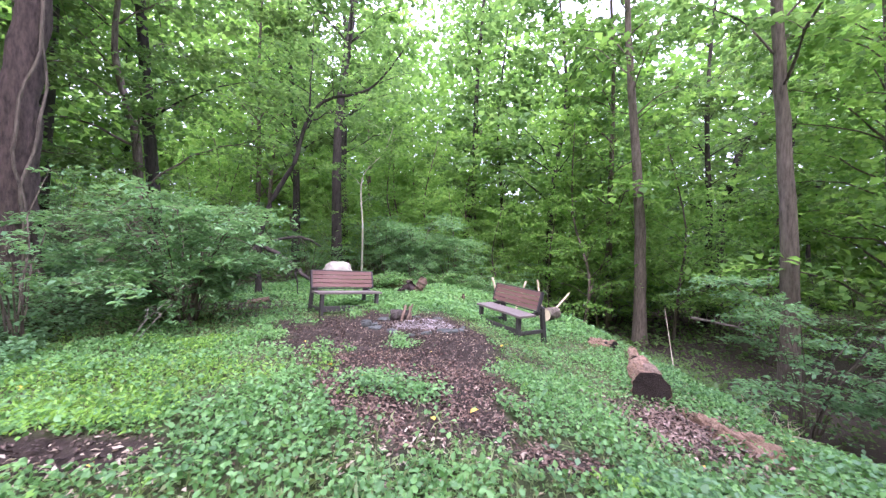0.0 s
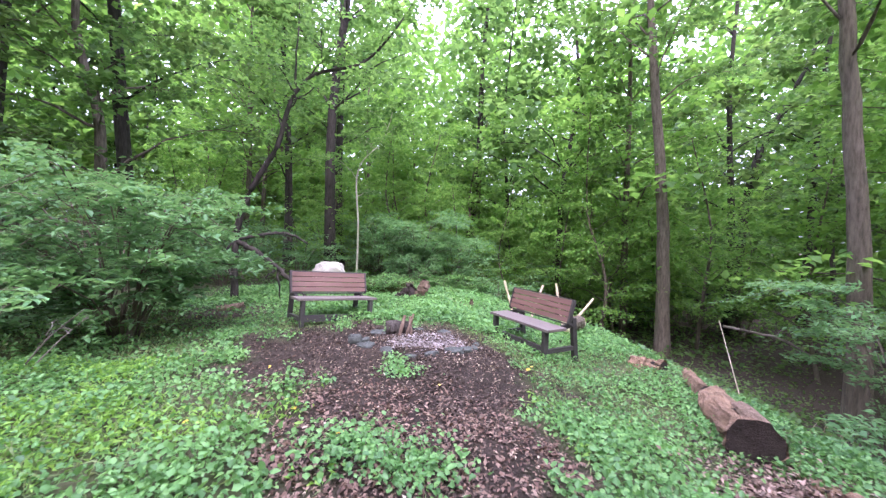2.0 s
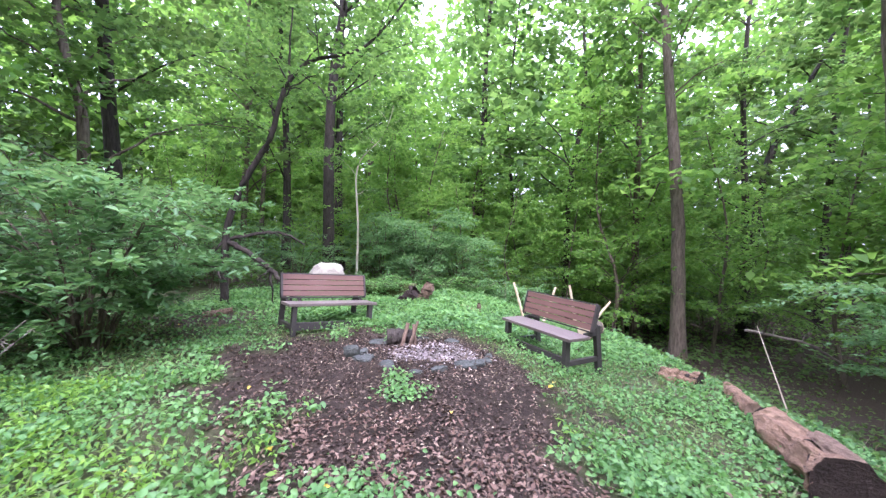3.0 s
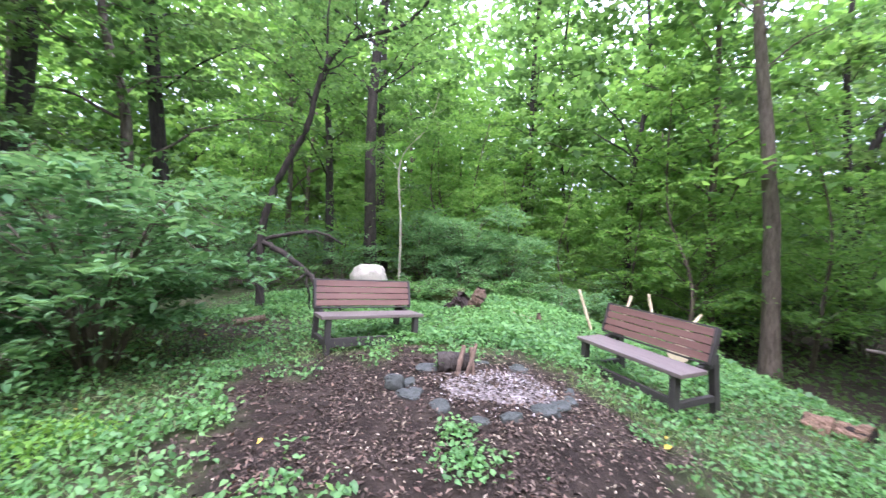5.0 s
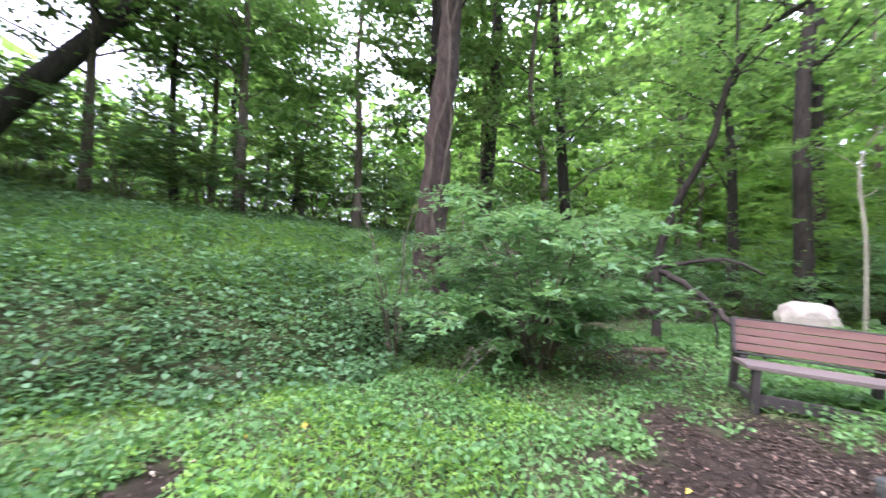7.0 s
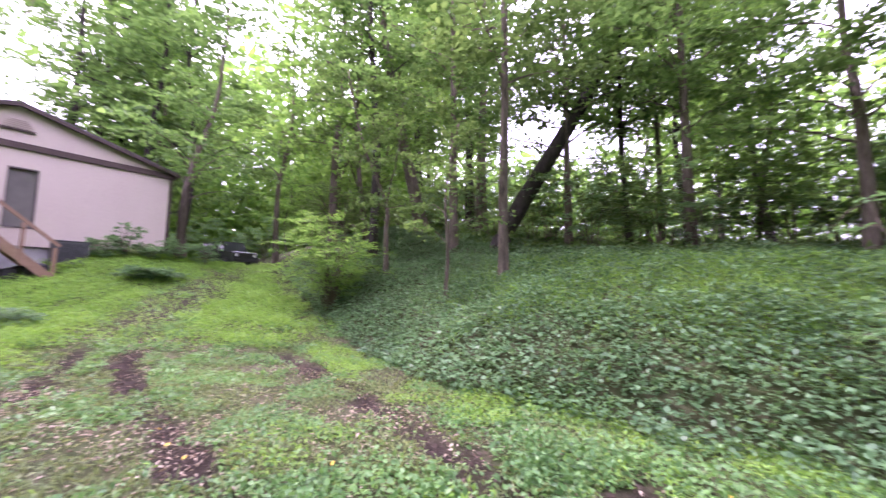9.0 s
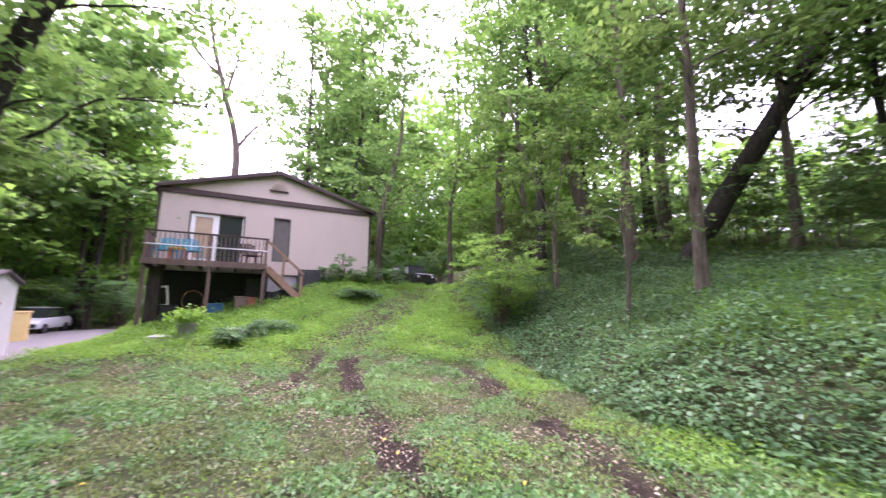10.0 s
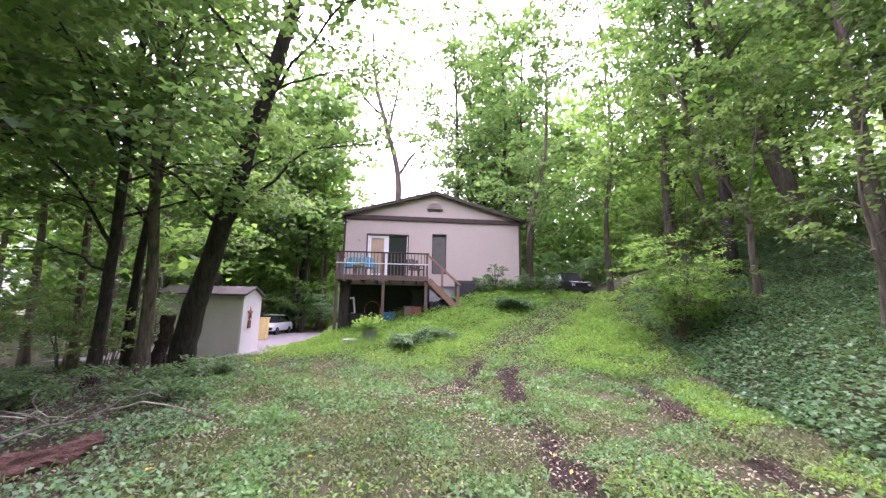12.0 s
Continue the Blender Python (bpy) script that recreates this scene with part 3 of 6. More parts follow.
def tree(name, label, at_xy, pts, r0, bark, leaf, seed, limbs=10, crown=(0.35, 1.0), reach=3.0, leafsize=(0.10, 0.17), per=60, clumps=5, sides=10, sink=0.15, quads=1, flare=1.5, droop=0.0, group="", twigs=True, arms=(), slim=0.8, grow=1.15):
    """A broadleaved tree: a trunk through pts (relative to its base), rising limbs, side branches, and a crown of leaves in flat sprays."""
    rng = np.random.default_rng(seed)
    base = thing(name, Matrix.Translation((*at_xy, up_to(*at_xy) - sink)), label, "tree", group)
    line = sweep_points(rng, pts, 6 if twigs else 4, r0 * 0.05)
    n = len(line)
    rad = [r0 * (flare if i == 0 else 1 + (flare - 1) * math.exp(-i * 1.1)) * (1 - 0.78 * i / (n - 1)) for i in range(n)]
    V, Fc = [], []
    tube(V, Fc, line, rad, sides, 0.04, rng)
    spots = []
    for arm in arms:
        q = sweep_points(rng, arm, 5, r0 * 0.15)
        tube(V, Fc, q, [r0 * 0.42 * (1 - 0.85 * j / (len(q) - 1)) for j in range(len(q))], 7, 0.05, rng)
        spots += [(q[j] + Vector(rng.normal(0, 0.5, 3)), reach * 0.09 + 0.1, rng.uniform(0, 6.28)) for j in range(len(q) // 2, len(q)) for c in range(2)]
    turn = rng.uniform(0, 6.28)
    for k in range(limbs):
        f = crown[0] + (crown[1] - crown[0]) * (k + rng.uniform(0, 1)) / limbs
        i = min(n - 2, int(f * (n - 1)))
        p = line[i]
        turn += 2.4 + rng.normal(0, 0.35)
        ln = reach * rng.uniform(0.55, 1.1) * (1.15 - 0.55 * f)
        rise = rng.uniform(0.3, 0.85) * (0.75 + 0.7 * f) - droop
        h, up = Vector((math.cos(turn), math.sin(turn), 0)), Vector((0, 0, 1))
        q = [p, p + h * ln * 0.28 + up * ln * 0.36 * rise, p + h * ln * 0.64 + up * ln * 0.62 * rise, p + h * ln + up * ln * 0.66 * rise]
        q = sweep_points(rng, q, 3 if twigs else 2, 0.012 * ln)
        r1 = min(rad[i] * 0.42, 0.011 * ln + 0.008)
        tube(V, Fc, q, [r1 * (1 - 0.85 * j / (len(q) - 1)) for j in range(len(q))], 5 if twigs else 3, 0.05, rng, False)
        for c in range(clumps):
            j = int((0.3 + 0.7 * (c + rng.uniform(0, 1)) / clumps) * (len(q) - 1))
            b = turn + (1 if c % 2 else -1) * rng.uniform(0.3, 1.2)
            e = q[j] + Vector((math.cos(b), math.sin(b), rng.normal(0.08, 0.16))) * ln * rng.uniform(0.12, 0.42)
            if twigs:
                tube(V, Fc, [q[j], q[j] * 0.5 + e * 0.5 + Vector((0, 0, 0.04)), e], [r1 * 0.32, r1 * 0.2, 0.003], 3, 0, None, False)
            spots.append((e, 0.085 * ln + 0.12, b))
    part_mesh("trunk", poly("trunk", V, Fc), bark, base, smooth=True)
    cloud = fan(rng, spots, per)
    part_mesh("crown", leaves("crown", cloud, rng.uniform(*leafsize, len(cloud)) * grow, rng, 0.5, slim, quads=quads), leaf, base)
    return base


def shrub(name, label, at_xy, height, spread, seed, leaf, stems=14, per=26, leafsize=(0.05, 0.09), twigs=9, bark=BARK, arch=0.5, quads=1):
    """A shrub of arching stems with long flat twigs, leaved on both sides."""
    rng = np.random.default_rng(seed)
    base = thing(name, Matrix.Translation((*at_xy, up_to(*at_xy) - 0.05)), label, "shrub")
    V, Fc, pos, way = [], [], [], []
    for k in range(stems):
        a = 2.4 * k + rng.uniform(-0.5, 0.5)
        ln = rng.uniform(0.45, 1.0)
        d = Vector((math.cos(a), math.sin(a), 0)) * spread * ln
        top = height * rng.uniform(0.4, 1.0)
        q = sweep_points(rng, [d * 0.08, d * 0.25 + Vector((0, 0, top * 0.55)), d * 0.65 + Vector((0, 0, top)), d * (1 + 0.2 * arch) + Vector((0, 0, top * (1 - 0.28 * arch)))], 3, 0.02)
        tube(V, Fc, q, [0.018 * (1 - 0.8 * j / (len(q) - 1)) for j in range(len(q))], 4)
        for c in range(twigs):
            j = int(rng.uniform(0.3, 1.0) * (len(q) - 1))
            b = a + rng.normal(0, 1.0)
            tw = spread * rng.uniform(0.18, 0.5)
            e = q[j] + Vector((math.cos(b) * tw, math.sin(b) * tw, rng.normal(0.0, 0.12) * tw))
            mid = q[j] * 0.5 + e * 0.5 + Vector((0, 0, 0.12 * tw))
            if quads == 2 or leafsize[1] < 0.15:
                tube(V, Fc, [q[j], mid, e], [0.005, 0.003, 0.002], 3, 0, None, False)
            t = rng.uniform(0.1, 1.05, per)[:, None]
            p0, p1, p2 = np.array(q[j]), np.array(mid), np.array(e)
            pos.append(p0 * (1 - t) ** 2 + 2 * p1 * t * (1 - t) + p2 * t * t + rng.normal(0, 1, (per, 3)) * (0.035, 0.035, 0.015) * (1 + spread * 0.4))
            way.append(b + np.where(rng.uniform(0, 1, per) < 0.5, 1, -1) * rng.normal(0.8, 0.3, per))
    part_mesh("woody_base", poly("woody_base", V, Fc), bark, base)
    pos, way = np.concatenate(pos), np.concatenate(way)
    part_mesh("foliage", leaves("foliage", pos, rng.uniform(*leafsize, len(pos)), rng, 0.33, 0.5, quads=quads, heading=way), leaf, base)
    return base


# the big trunk with a climbing vine
vine_tree = tree("vine_clad_tree", "large ridged-bark tree trunk with thick climbing vine", (-7.6, 6.15), [(0, 0, 0), (0.02, 0.02, 1.2), (0.12, 0.10, 3.0), (0.30, 0.3, 6.0), (0.5, 0.6, 11), (0.5, 0.9, 17)],
                 0.41, BARK_RIDGED, LEAF_CANOPY, 31, 24, (0.66, 1.0), 4.5, (0.13, 0.21), 36, 6, 16, 0.3)
vrng = np.random.default_rng(5)
V, Fc = [], []
for turn, phase in ((-0.55, 0.0), (-0.15, 2.0)):
    pts = []
    for z in np.arange(0.0, 9.0, 0.3):
        cx, cy = np.interp(z, (0, 1.2, 3, 6, 11), (0, 0.02, 0.12, 0.30, 0.5)), np.interp(z, (0, 1.2, 3, 6, 11), (0, 0.02, 0.10, 0.3, 0.6))
        r, a = 0.405 * (1 - 0.78 * z / 17) + 0.01, turn + 0.3 * math.sin(z * 1.7 + phase) + 0.08 * math.sin(z * 5 + phase)
        pts.append((cx + r * math.cos(a), cy + r * math.sin(a), z))
    tube(V, Fc, pts, [0.028 - 0.01 * i / len(pts) for i in range(len(pts))], 7, 0.2, vrng)
part_mesh("vine", poly("vine", V, Fc), BARK, vine_tree, "thick hairy grey climbing vine", True)

# trees beyond the benches
tree("leaning_tree", "dark slender leaning tree with arching limb", (-5.17, 10.1), [(0, 0, 0), (0.04, 0, 1.75), (0.4, 0, 2.88), (1.01, 0, 3.91), (1.24, 0, 4.72), (1.47, 0.02, 5.26), (1.94, 0.04, 5.68), (3.02, 0.06, 5.96), (3.69, 0.1, 6.64), (4.22, 0.14, 7.44)],
     0.085, BARK_DARK, LEAF_CANOPY, 32, 14, (0.35, 1.0), 2.0, (0.07, 0.12), 38, 5, arms=(((1.4, 0.06, 5.1), (1.45, 0.05, 6.2), (1.55, 0.0, 8.0)),))
tree("pale_sapling_tree", "thin pale forked sapling", (-3.3, 14.7), [(0, 0, 0), (0.05, 0, 2.2), (0.02, 0, 4.3), (0.9, 0, 5.4), (1.3, 0, 6.6)], 0.045, BARK_PALE, LEAF_CANOPY, 33, 9, (0.4, 1), 1.6, (0.08, 0.14), 50, 4)
tree("straight_tree", "tall straight grey-brown tree on the slope", (8.5, 15.7), [(0, 0, 0), (-0.1, 0, 5), (-0.5, 0, 10), (-0.9, 0, 15), (-1.0, 0, 20)], 0.27, BARK, LEAF_CANOPY, 34, 24, (0.5, 1), 4.2, (0.13, 0.21), 40, 6, 12)
tree("slope_tree", "straight pinkish-grey tree rising from the slope", (8.8, 9.0), [(0, 0, 0), (-0.15, 0, 4), (-0.4, 0.1, 8), (-0.8, 0.1, 13), (-0.9, 0.2, 18)], 0.23, BARK, LEAF_CANOPY, 35, 20, (0.5, 1), 4.0, (0.13, 0.21), 38, 6, 12)
tree("forked_tree", "dark forked tree deep in the wood", (17.5, 24.0), [(0, 0, 0), (0.4, 0, 5), (1.2, 0, 10), (3.2, 0, 14), (5.0, 0, 18)], 0.32, BARK_DARK, LEAF_CANOPY, 36, 18, (0.4, 1), 4.5, (0.14, 0.22), 60, 6)

# trees on the ivy bank
tree("bank_tree", "slim straight brown tree on the ivy bank", (-9.2, -1.3), [(0, 0, 0), (0.1, 0.05, 2), (0.5, 0.3, 5), (0.6, 0.35, 9), (0.7, 0.3, 14)], 0.145, BARK, LEAF_DARK, 41, 20, (0.45, 1), 3.2, (0.11, 0.18), 44, 6)
tree("dark_leaning_tree", "thick dark tree leaning over the bank", (-13.0, -3.2), [(0, 0, 0), (-0.2, 0.3, 1.0), (-1.0, 2.3, 4.5), (-2.0, 3.7, 7.5), (-2.8, 5.2, 11.5), (-3.2, 6.2, 16)], 0.38, BARK_DARK, LEAF_DARK, 42, 24, (0.45, 1), 4.5, (0.13, 0.21), 42, 6, 12)
tree("bank_tree", "thick reddish-brown tree leaning above the bank", (-15.0, -8.0), [(0, 0, 0), (0.5, -0.3, 2.5), (1.3, -0.8, 6.5), (1.9, -1.2, 11), (2.2, -1.2, 17)], 0.36, BARK, LEAF_CANOPY, 40, 18, (0.5, 1), 4.0, (0.12, 0.2), 44, 6, 12)
for k, (x, y, r, h, sd) in enumerate(((-12.2, -4.6, 0.19, 15, 43), (-14.0, -0.9, 0.15, 14, 44), (-13.4, 2.7, 0.18, 15, 45), (-16.5, -5.6, 0.30, 18, 46), (-12.5, -11.5, 0.22, 18, 47), (-10.5, 8.0, 0.16, 15, 48), (-12.5, 6.0, 0.15, 13, 38), (-12.0, -15.2, 0.16, 17, 39), (-9.6, 11.2, 0.17, 15, 37))):
    tree("bank_tree", "tall grey-barked tree above the bank", (x, y), [(0, 0, 0), (0.1, 0.05, h * 0.25), (0.2 - 0.1 * k, 0.1, h * 0.5), (0.3, 0.1 * k, h)], r, BARK, LEAF_DARK if k % 2 else LEAF_CANOPY, sd, 18, (0.22 if k in (5, 6, 8) else 0.36, 1), 3.6, (0.11, 0.19), 44, 6, group="trees above the bank")
tree("bank_sapling", "forked brown sapling rising from the ivy", (-9.9, -5.8), [(0, 0, 0), (0.05, 0, 1.5), (0.1, 0, 2.6), (0.75, -0.5, 4.6), (1.2, -0.8, 7.0)], 0.10, BARK, LEAF_DARK, 49, 12, (0.35, 1), 1.9, (0.08, 0.14), 45, 4, arms=(((0.1, 0, 2.5), (-0.1, 0.3, 4.2), (-0.3, 0.4, 6.5)),))
tree("bank_sapling", "thin grey sapling rising from the ivy", (-8.0, -2.3), [(0, 0, 0), (0.0, 0.1, 1.3), (0.1, 0.1, 2.8), (-0.2, 0.3, 4.6)], 0.06, BARK, LEAF_DARK, 50, 9, (0.4, 1), 1.5, (0.07, 0.12), 40, 4)

# trees by the house and shed
tree("shed_side_tree", "massive dark tree leaning beside the shed", (4.9, -8.9), [(0, 0, 0), (-0.25, 0.15, 1.6), (-0.9, 0.6, 4), (-2.2, 1.7, 8.2), (-2.9, 2.3, 12), (-3.2, 2.8, 17)], 0.34, BARK_DARK, LEAF_CANOPY, 51, 28, (0.36, 1), 5.2, (0.12, 0.19), 44, 6, 14)
tree("twin_trunk_tree", "slender brown tree in a close group", (5.85, -7.3), [(0, 0, 0), (-0.2, 0.3, 2.5), (-0.8, 1.4, 7), (-1.0, 1.8, 13)], 0.15, BARK_DARK, LEAF_CANOPY, 52, 24, (0.38, 1), 4.6, (0.11, 0.18), 54, 6)
tree("twin_trunk_tree", "slender grey-brown tree in a close group", (5.1, -7.7), [(0, 0, 0), (-0.1, 0.4, 3), (-0.1, 1.2, 7), (0.1, 1.6, 13)], 0.16, BARK, LEAF_CANOPY, 53, 20, (0.42, 1), 4.4, (0.11, 0.18), 30, 6)
tree("twin_trunk_tree", "slender dark tree standing close behind two others", (6.5, -9.6), [(0, 0, 0), (-0.1, 0.3, 3), (-0.7, 1.0, 7), (-0.9, 1.4, 13)], 0.15, BARK_DARK, LEAF_CANOPY, 68, 14, (0.45, 1), 4.0, (0.11, 0.18), 28, 5)
tree("forked_tree", "dark tree forking low in the shaded wood", (10.4, -9.2), [(0, 0, 0), (-0.1, 0.2, 2.5), (-0.3, 0.4, 4.6), (-0.9, 0.6, 8), (-1.0, 0.6, 13)], 0.16, BARK_DARK, LEAF_CANOPY, 69, 12, (0.45, 1), 3.6, (0.12, 0.19), 26, 5, arms=(((-0.3, 0.4, 4.5), (-1.2, -0.4, 6.2), (-1.7, -1.0, 9.0)),))
tree("bare_topped_tree", "tall sparse tree with bare forked limbs behind the house", (-1.2, -21), [(0, 0, 0), (0, 0, 5), (0.1, 0, 8.2), (1.0, 0.2, 11.5), (1.8, 0.3, 14.5), (2.1, 0.4, 18)], 0.25, BARK, LEAF_CANOPY, 54, 16, (0.5, 1), 3.2, (0.14, 0.22), 13, 4,
     arms=(((0.1, 0, 8.0), (-0.9, 0, 9.6), (-2.0, 0, 10.8), (-2.6, 0, 13.5)), ((1.2, 0.2, 12), (2.6, 0.2, 13.4), (3.4, 0.2, 15.5)), ((0.8, 0.2, 11), (0.3, 0.2, 14), (0.2, 0.2, 17))))
tree("house_side_tree", "grey forked tree beside the house corner", (-8.2, -16.3), [(0, 0, 0), (0.25, 0.2, 2), (0.1, 0.4, 4.2), (-0.7, 0.5, 8), (-0.9, 0.7, 13)], 0.22, BARK, LEAF_CANOPY, 55, 18, (0.35, 1), 3.6, (0.12, 0.2), 50, 6)

tree("overhanging_tree", "grey-brown tree spreading leafy limbs over the brush", (6.6, -3.4), [(0, 0, 0), (-0.1, 0.1, 2.5), (-0.5, 0.2, 6), (-0.8, 0.2, 12)], 0.17, BARK, LEAF_CANOPY, 59, 30, (0.44, 1), 4.8, (0.12, 0.19), 54, 6)
for x, y, h, r, sd in ((10.7, -11.9, 15, 0.13, 56), (8.4, -10.5, 14, 0.12, 57), (9.4, -8.2, 13, 0.11, 58)):
    tree("slim_tree", "slim grey tree in the shaded wood by the shed", (x, y), [(0, 0, 0), (0.15, 0.1, h * 0.3), (0.3, 0.3, h * 0.6), (0.2, 0.5, h)], r, BARK, LEAF_CANOPY, sd, 14, (0.36, 1), 3.0, (0.11, 0.19), 28, 5, group="slim trees by the shed")

# shrubs
for k, (x, y, h) in enumerate(((4.6, -6.4, 0.5), (3.4, -5.3, 0.4), (5.6, -4.9, 0.7), (3.7, -8.0, 0.45))):
    shrub("brush_shrub", "straggling shaded brush beneath the trees", (x, y), h, 0.8, 230 + k, LEAF_SHRUB, 10, 14, (0.07, 0.12), 8)
for k, (x, y, h) in enumerate(((-2.9, 12.35, 0.6), (-2.2, 12.4, 0.62), (-1.6, 12.3, 0.5), (-0.2, 13.9, 0.5), (0.9, 14.6, 0.5))):
    shrub("mound_plant", "bright leafy weeds heaped over a mossy log", (x, y), h, 0.75, 240 + k, LEAF_WEED, 16, 16, (0.06, 0.11), 8)
shrub("spreading_shrub", "dense arching green shrub at the clearing's edge", (-4.6, 6.3), 2.35, 1.75, 61, LEAF_SHRUB, 30, 22, (0.08, 0.14), 12, quads=2)
shrub("spreading_shrub", "low arching green shrub beneath the big tree", (-6.0, 7.4), 2.6, 1.7, 62, LEAF_SHRUB, 22, 24, (0.07, 0.13), 10)
shrub("spreading_shrub", "airy pale green shrub before the big trunk", (-5.7, 4.6), 2.5, 1.0, 60, LEAF_SHRUB, 8, 16, (0.07, 0.12), 7)
shrub("rim_shrub", "broad-leaved green shrub over the slope", (6.9, 6.6), 2.9, 2.0, 63, LEAF_SHRUB, 13, 26, (0.08, 0.14), 12)
shrub("rim_shrub", "dark green shrub down the slope", (7.4, 3.4), 2.6, 1.9, 64, LEAF_DARK, 18, 26, (0.07, 0.12), 10)
shrub("back_shrub", "pale green shrub behind the benches", (-1.2, 16.5), 2.9, 2.4, 65, LEAF_SHRUB, 24, 34, (0.09, 0.16), 11)
shrub("back_shrub", "loose green shrub in the wood's edge", (2.2, 18.0), 2.6, 2.4, 66, LEAF_DARK, 22, 32, (0.09, 0.16), 11)
for k, (x, y, h) in enumerate(((-5.6, 15.4, 2.2), (-2.6, 16.2, 2.6), (0.3, 16.0, 2.1), (2.0, 15.0, 1.8), (-3.6, 18.0, 3.2), (0.6, 18.6, 3.4), (3.4, 18.6, 3.0), (-7.6, 13.6, 2.0), (-1.2, 15.2, 1.6))):
    shrub("edge_shrub", "pale green layered shrub at the wood's edge", (x, y), h, 1.7, 250 + k, LEAF_SHRUB, 14, 18, (0.09, 0.15), 10)
shrub("drive_shrub", "rounded green bush beside the drive", (-8.4, -6.7), 2.9, 1.75, 67, LEAF_YOUNG, 34, 17, (0.08, 0.13), 11, arch=0.7)


# the wood all round: a few kinds of tree, repeated at many sizes and turns
def woodland_kinds(leafsize, per, off):
    made = []
    for k in range(6):
        h = (20, 22, 17, 24, 9, 19)[k]
        made.append(tree("woodland_tree", "tall leafy woodland tree with slender trunk" if k != 4 else "young leafy sapling in the wood", (300 + 12 * k, off), [(0, 0, 0), (0.2, 0.1 * k, h * 0.3), (-0.1 * k, 0.2, h * 0.6), (0.3, -0.2, h)],
                         (0.17, 0.22, 0.12, 0.24, 0.08, 0.15)[k], (BARK, BARK_DARK)[k % 2], LEAF_YOUNG if k in (0, 2, 4) else (LEAF_CANOPY, LEAF_DARK, LEAF_CANOPY)[k % 3], 70 + k, 28, (0.2, 1) if k in (2, 4) else (0.32, 1), 4.4 if k != 4 else 2.6,
                         leafsize if k != 4 else tuple(v * 0.6 for v in leafsize), per, 6, 7, 0.4, 1, 1.3, group="woodland trees", twigs=False))
    return made


NEAR_KINDS, KINDS, FAR_KINDS = woodland_kinds((0.14, 0.235), 32, 0), woodland_kinds((0.20, 0.34), 20, 40), woodland_kinds((0.30, 0.50), 12, 80)
SHRUBS = [shrub("understorey_shrub", "leafy understorey shrub in the wood", (300 + 12 * k, 20), 2.6 + 0.5 * k, 2.2, 90 + k, (LEAF_DARK, LEAF_SHRUB, LEAF_DARK)[k], 12, 16, (0.11, 0.2), 8) for k in range(3)]


def clear_of(x, y):
    """Keeps the clearing, drive, house and yard free of the repeated trees."""
    if (-8 < x < 5.5 and -9 < y < 12.5) or (3 < x < 10 and 3 < y < 16.5) or (-9 < x < 0 and 10 < y < 15) or (-4.5 < x < 4.5 and 10 < y < 20):
        return False
    if -8.5 < x < 3.5 and -29 < y < -6:
        return False
    if to_line(np.array(x), np.array(y), ((-3, -2), (-7, -8), (-14, -24), (-17, -32))) < 3.2:
        return False
    if to_line(np.array(x), np.array(y), ((3, -13), (5.0, -19), (7, -27))) < 3.4:
        return False
    if -1.5 - 0.30 * (2.4 - y) < x < 3.2 and y < -12:
        return False
    return (x - 4.5) ** 2 + (y + 10.5) ** 2 > 12 and not (1.5 < x < 4.5 and -12 < y < -3)


wrng = random.Random(4)
spots = []
while len(spots) < 118:
    a, d = wrng.uniform(0, 2 * math.pi), 9 + 38 * wrng.random() ** 0.85
    x, y = -1 + d * math.cos(a), 2 + d * math.sin(a)
    if clear_of(x, y) and all((x - p) ** 2 + (y - q) ** 2 > 2.2 ** 2 for p, q in spots):
        spots.append((x, y))
spots += [(9.1, -31), (6.2, -31), (4.9, -35), (11.5, -27), (12.5, -22), (7.6, -35), (-9.4, -27), (-10.2, -22.3), (-10.4, -33), (-12.4, -29), (10.5, -15), (13, -11), (9.5, -5), (8, -1.5)]
spots += [(-15.5, -2.2), (-17.5, -6.8), (-16.8, 1.8), (-19, -11), (-15.0, -11.2), (-14.8, 1.0), (-18.5, -3.5)]
spots += [(-11, 14), (-8, 17), (-5.5, 20.5), (1.5, 23), (6, 21), (9, 20), (12, 15), (13, 9), (-12, 10.5), (-2, 23), (3, 26), (7.5, 25)]
for i, (x, y) in enumerate(spots):
    if (x < -12.5 and -14 < y < 12 and i % 3 == 0) or (x > 5 and -20 < y < 2 and i % 3 == 0) or (y > 14 and i % 5 == 0):
        continue
    far = math.hypot(x + 0.5, y - 2)
    k = (NEAR_KINDS if far < 17.5 else KINDS if far < 30 else FAR_KINDS)[i % 6]
    sc = wrng.uniform(0.85, 1.25)
    ob = copy_thing(k, pose(x, y, up_to(x, y) - 0.4, wrng.uniform(-4, 4), wrng.uniform(-4, 4), wrng.uniform(0, 360)) @ Matrix.Scale(sc, 4))
for i, (x, y) in enumerate(((-10.6, -26.5), (-6.3, -28.5), (-9.5, -31), (-13.5, -34), (5.2, -34))):
    copy_thing(KINDS[(0, 3, 1, 5)[i % 4]], pose(x, y, up_to(x, y) - 0.4, 0, 0, 70 * i) @ Matrix.Scale(1.1, 4))
for x, y in ((-9.2, -24), (-7.9, -29.5)):
    copy_thing(KINDS[3], pose(x, y, up_to(x, y) - 0.4, 0, 0, 40 * x))
for i in range(26):
    x, y = wrng.uniform(-16, 18), wrng.uniform(20, 33)
    k = (NEAR_KINDS if y < 18.5 else KINDS)[4]
    copy_thing(k, pose(x, y, up_to(x, y) - 0.4, 0, 0, wrng.uniform(0, 360)) @ Matrix.Scale(wrng.uniform(0.55, 1.1), 4))
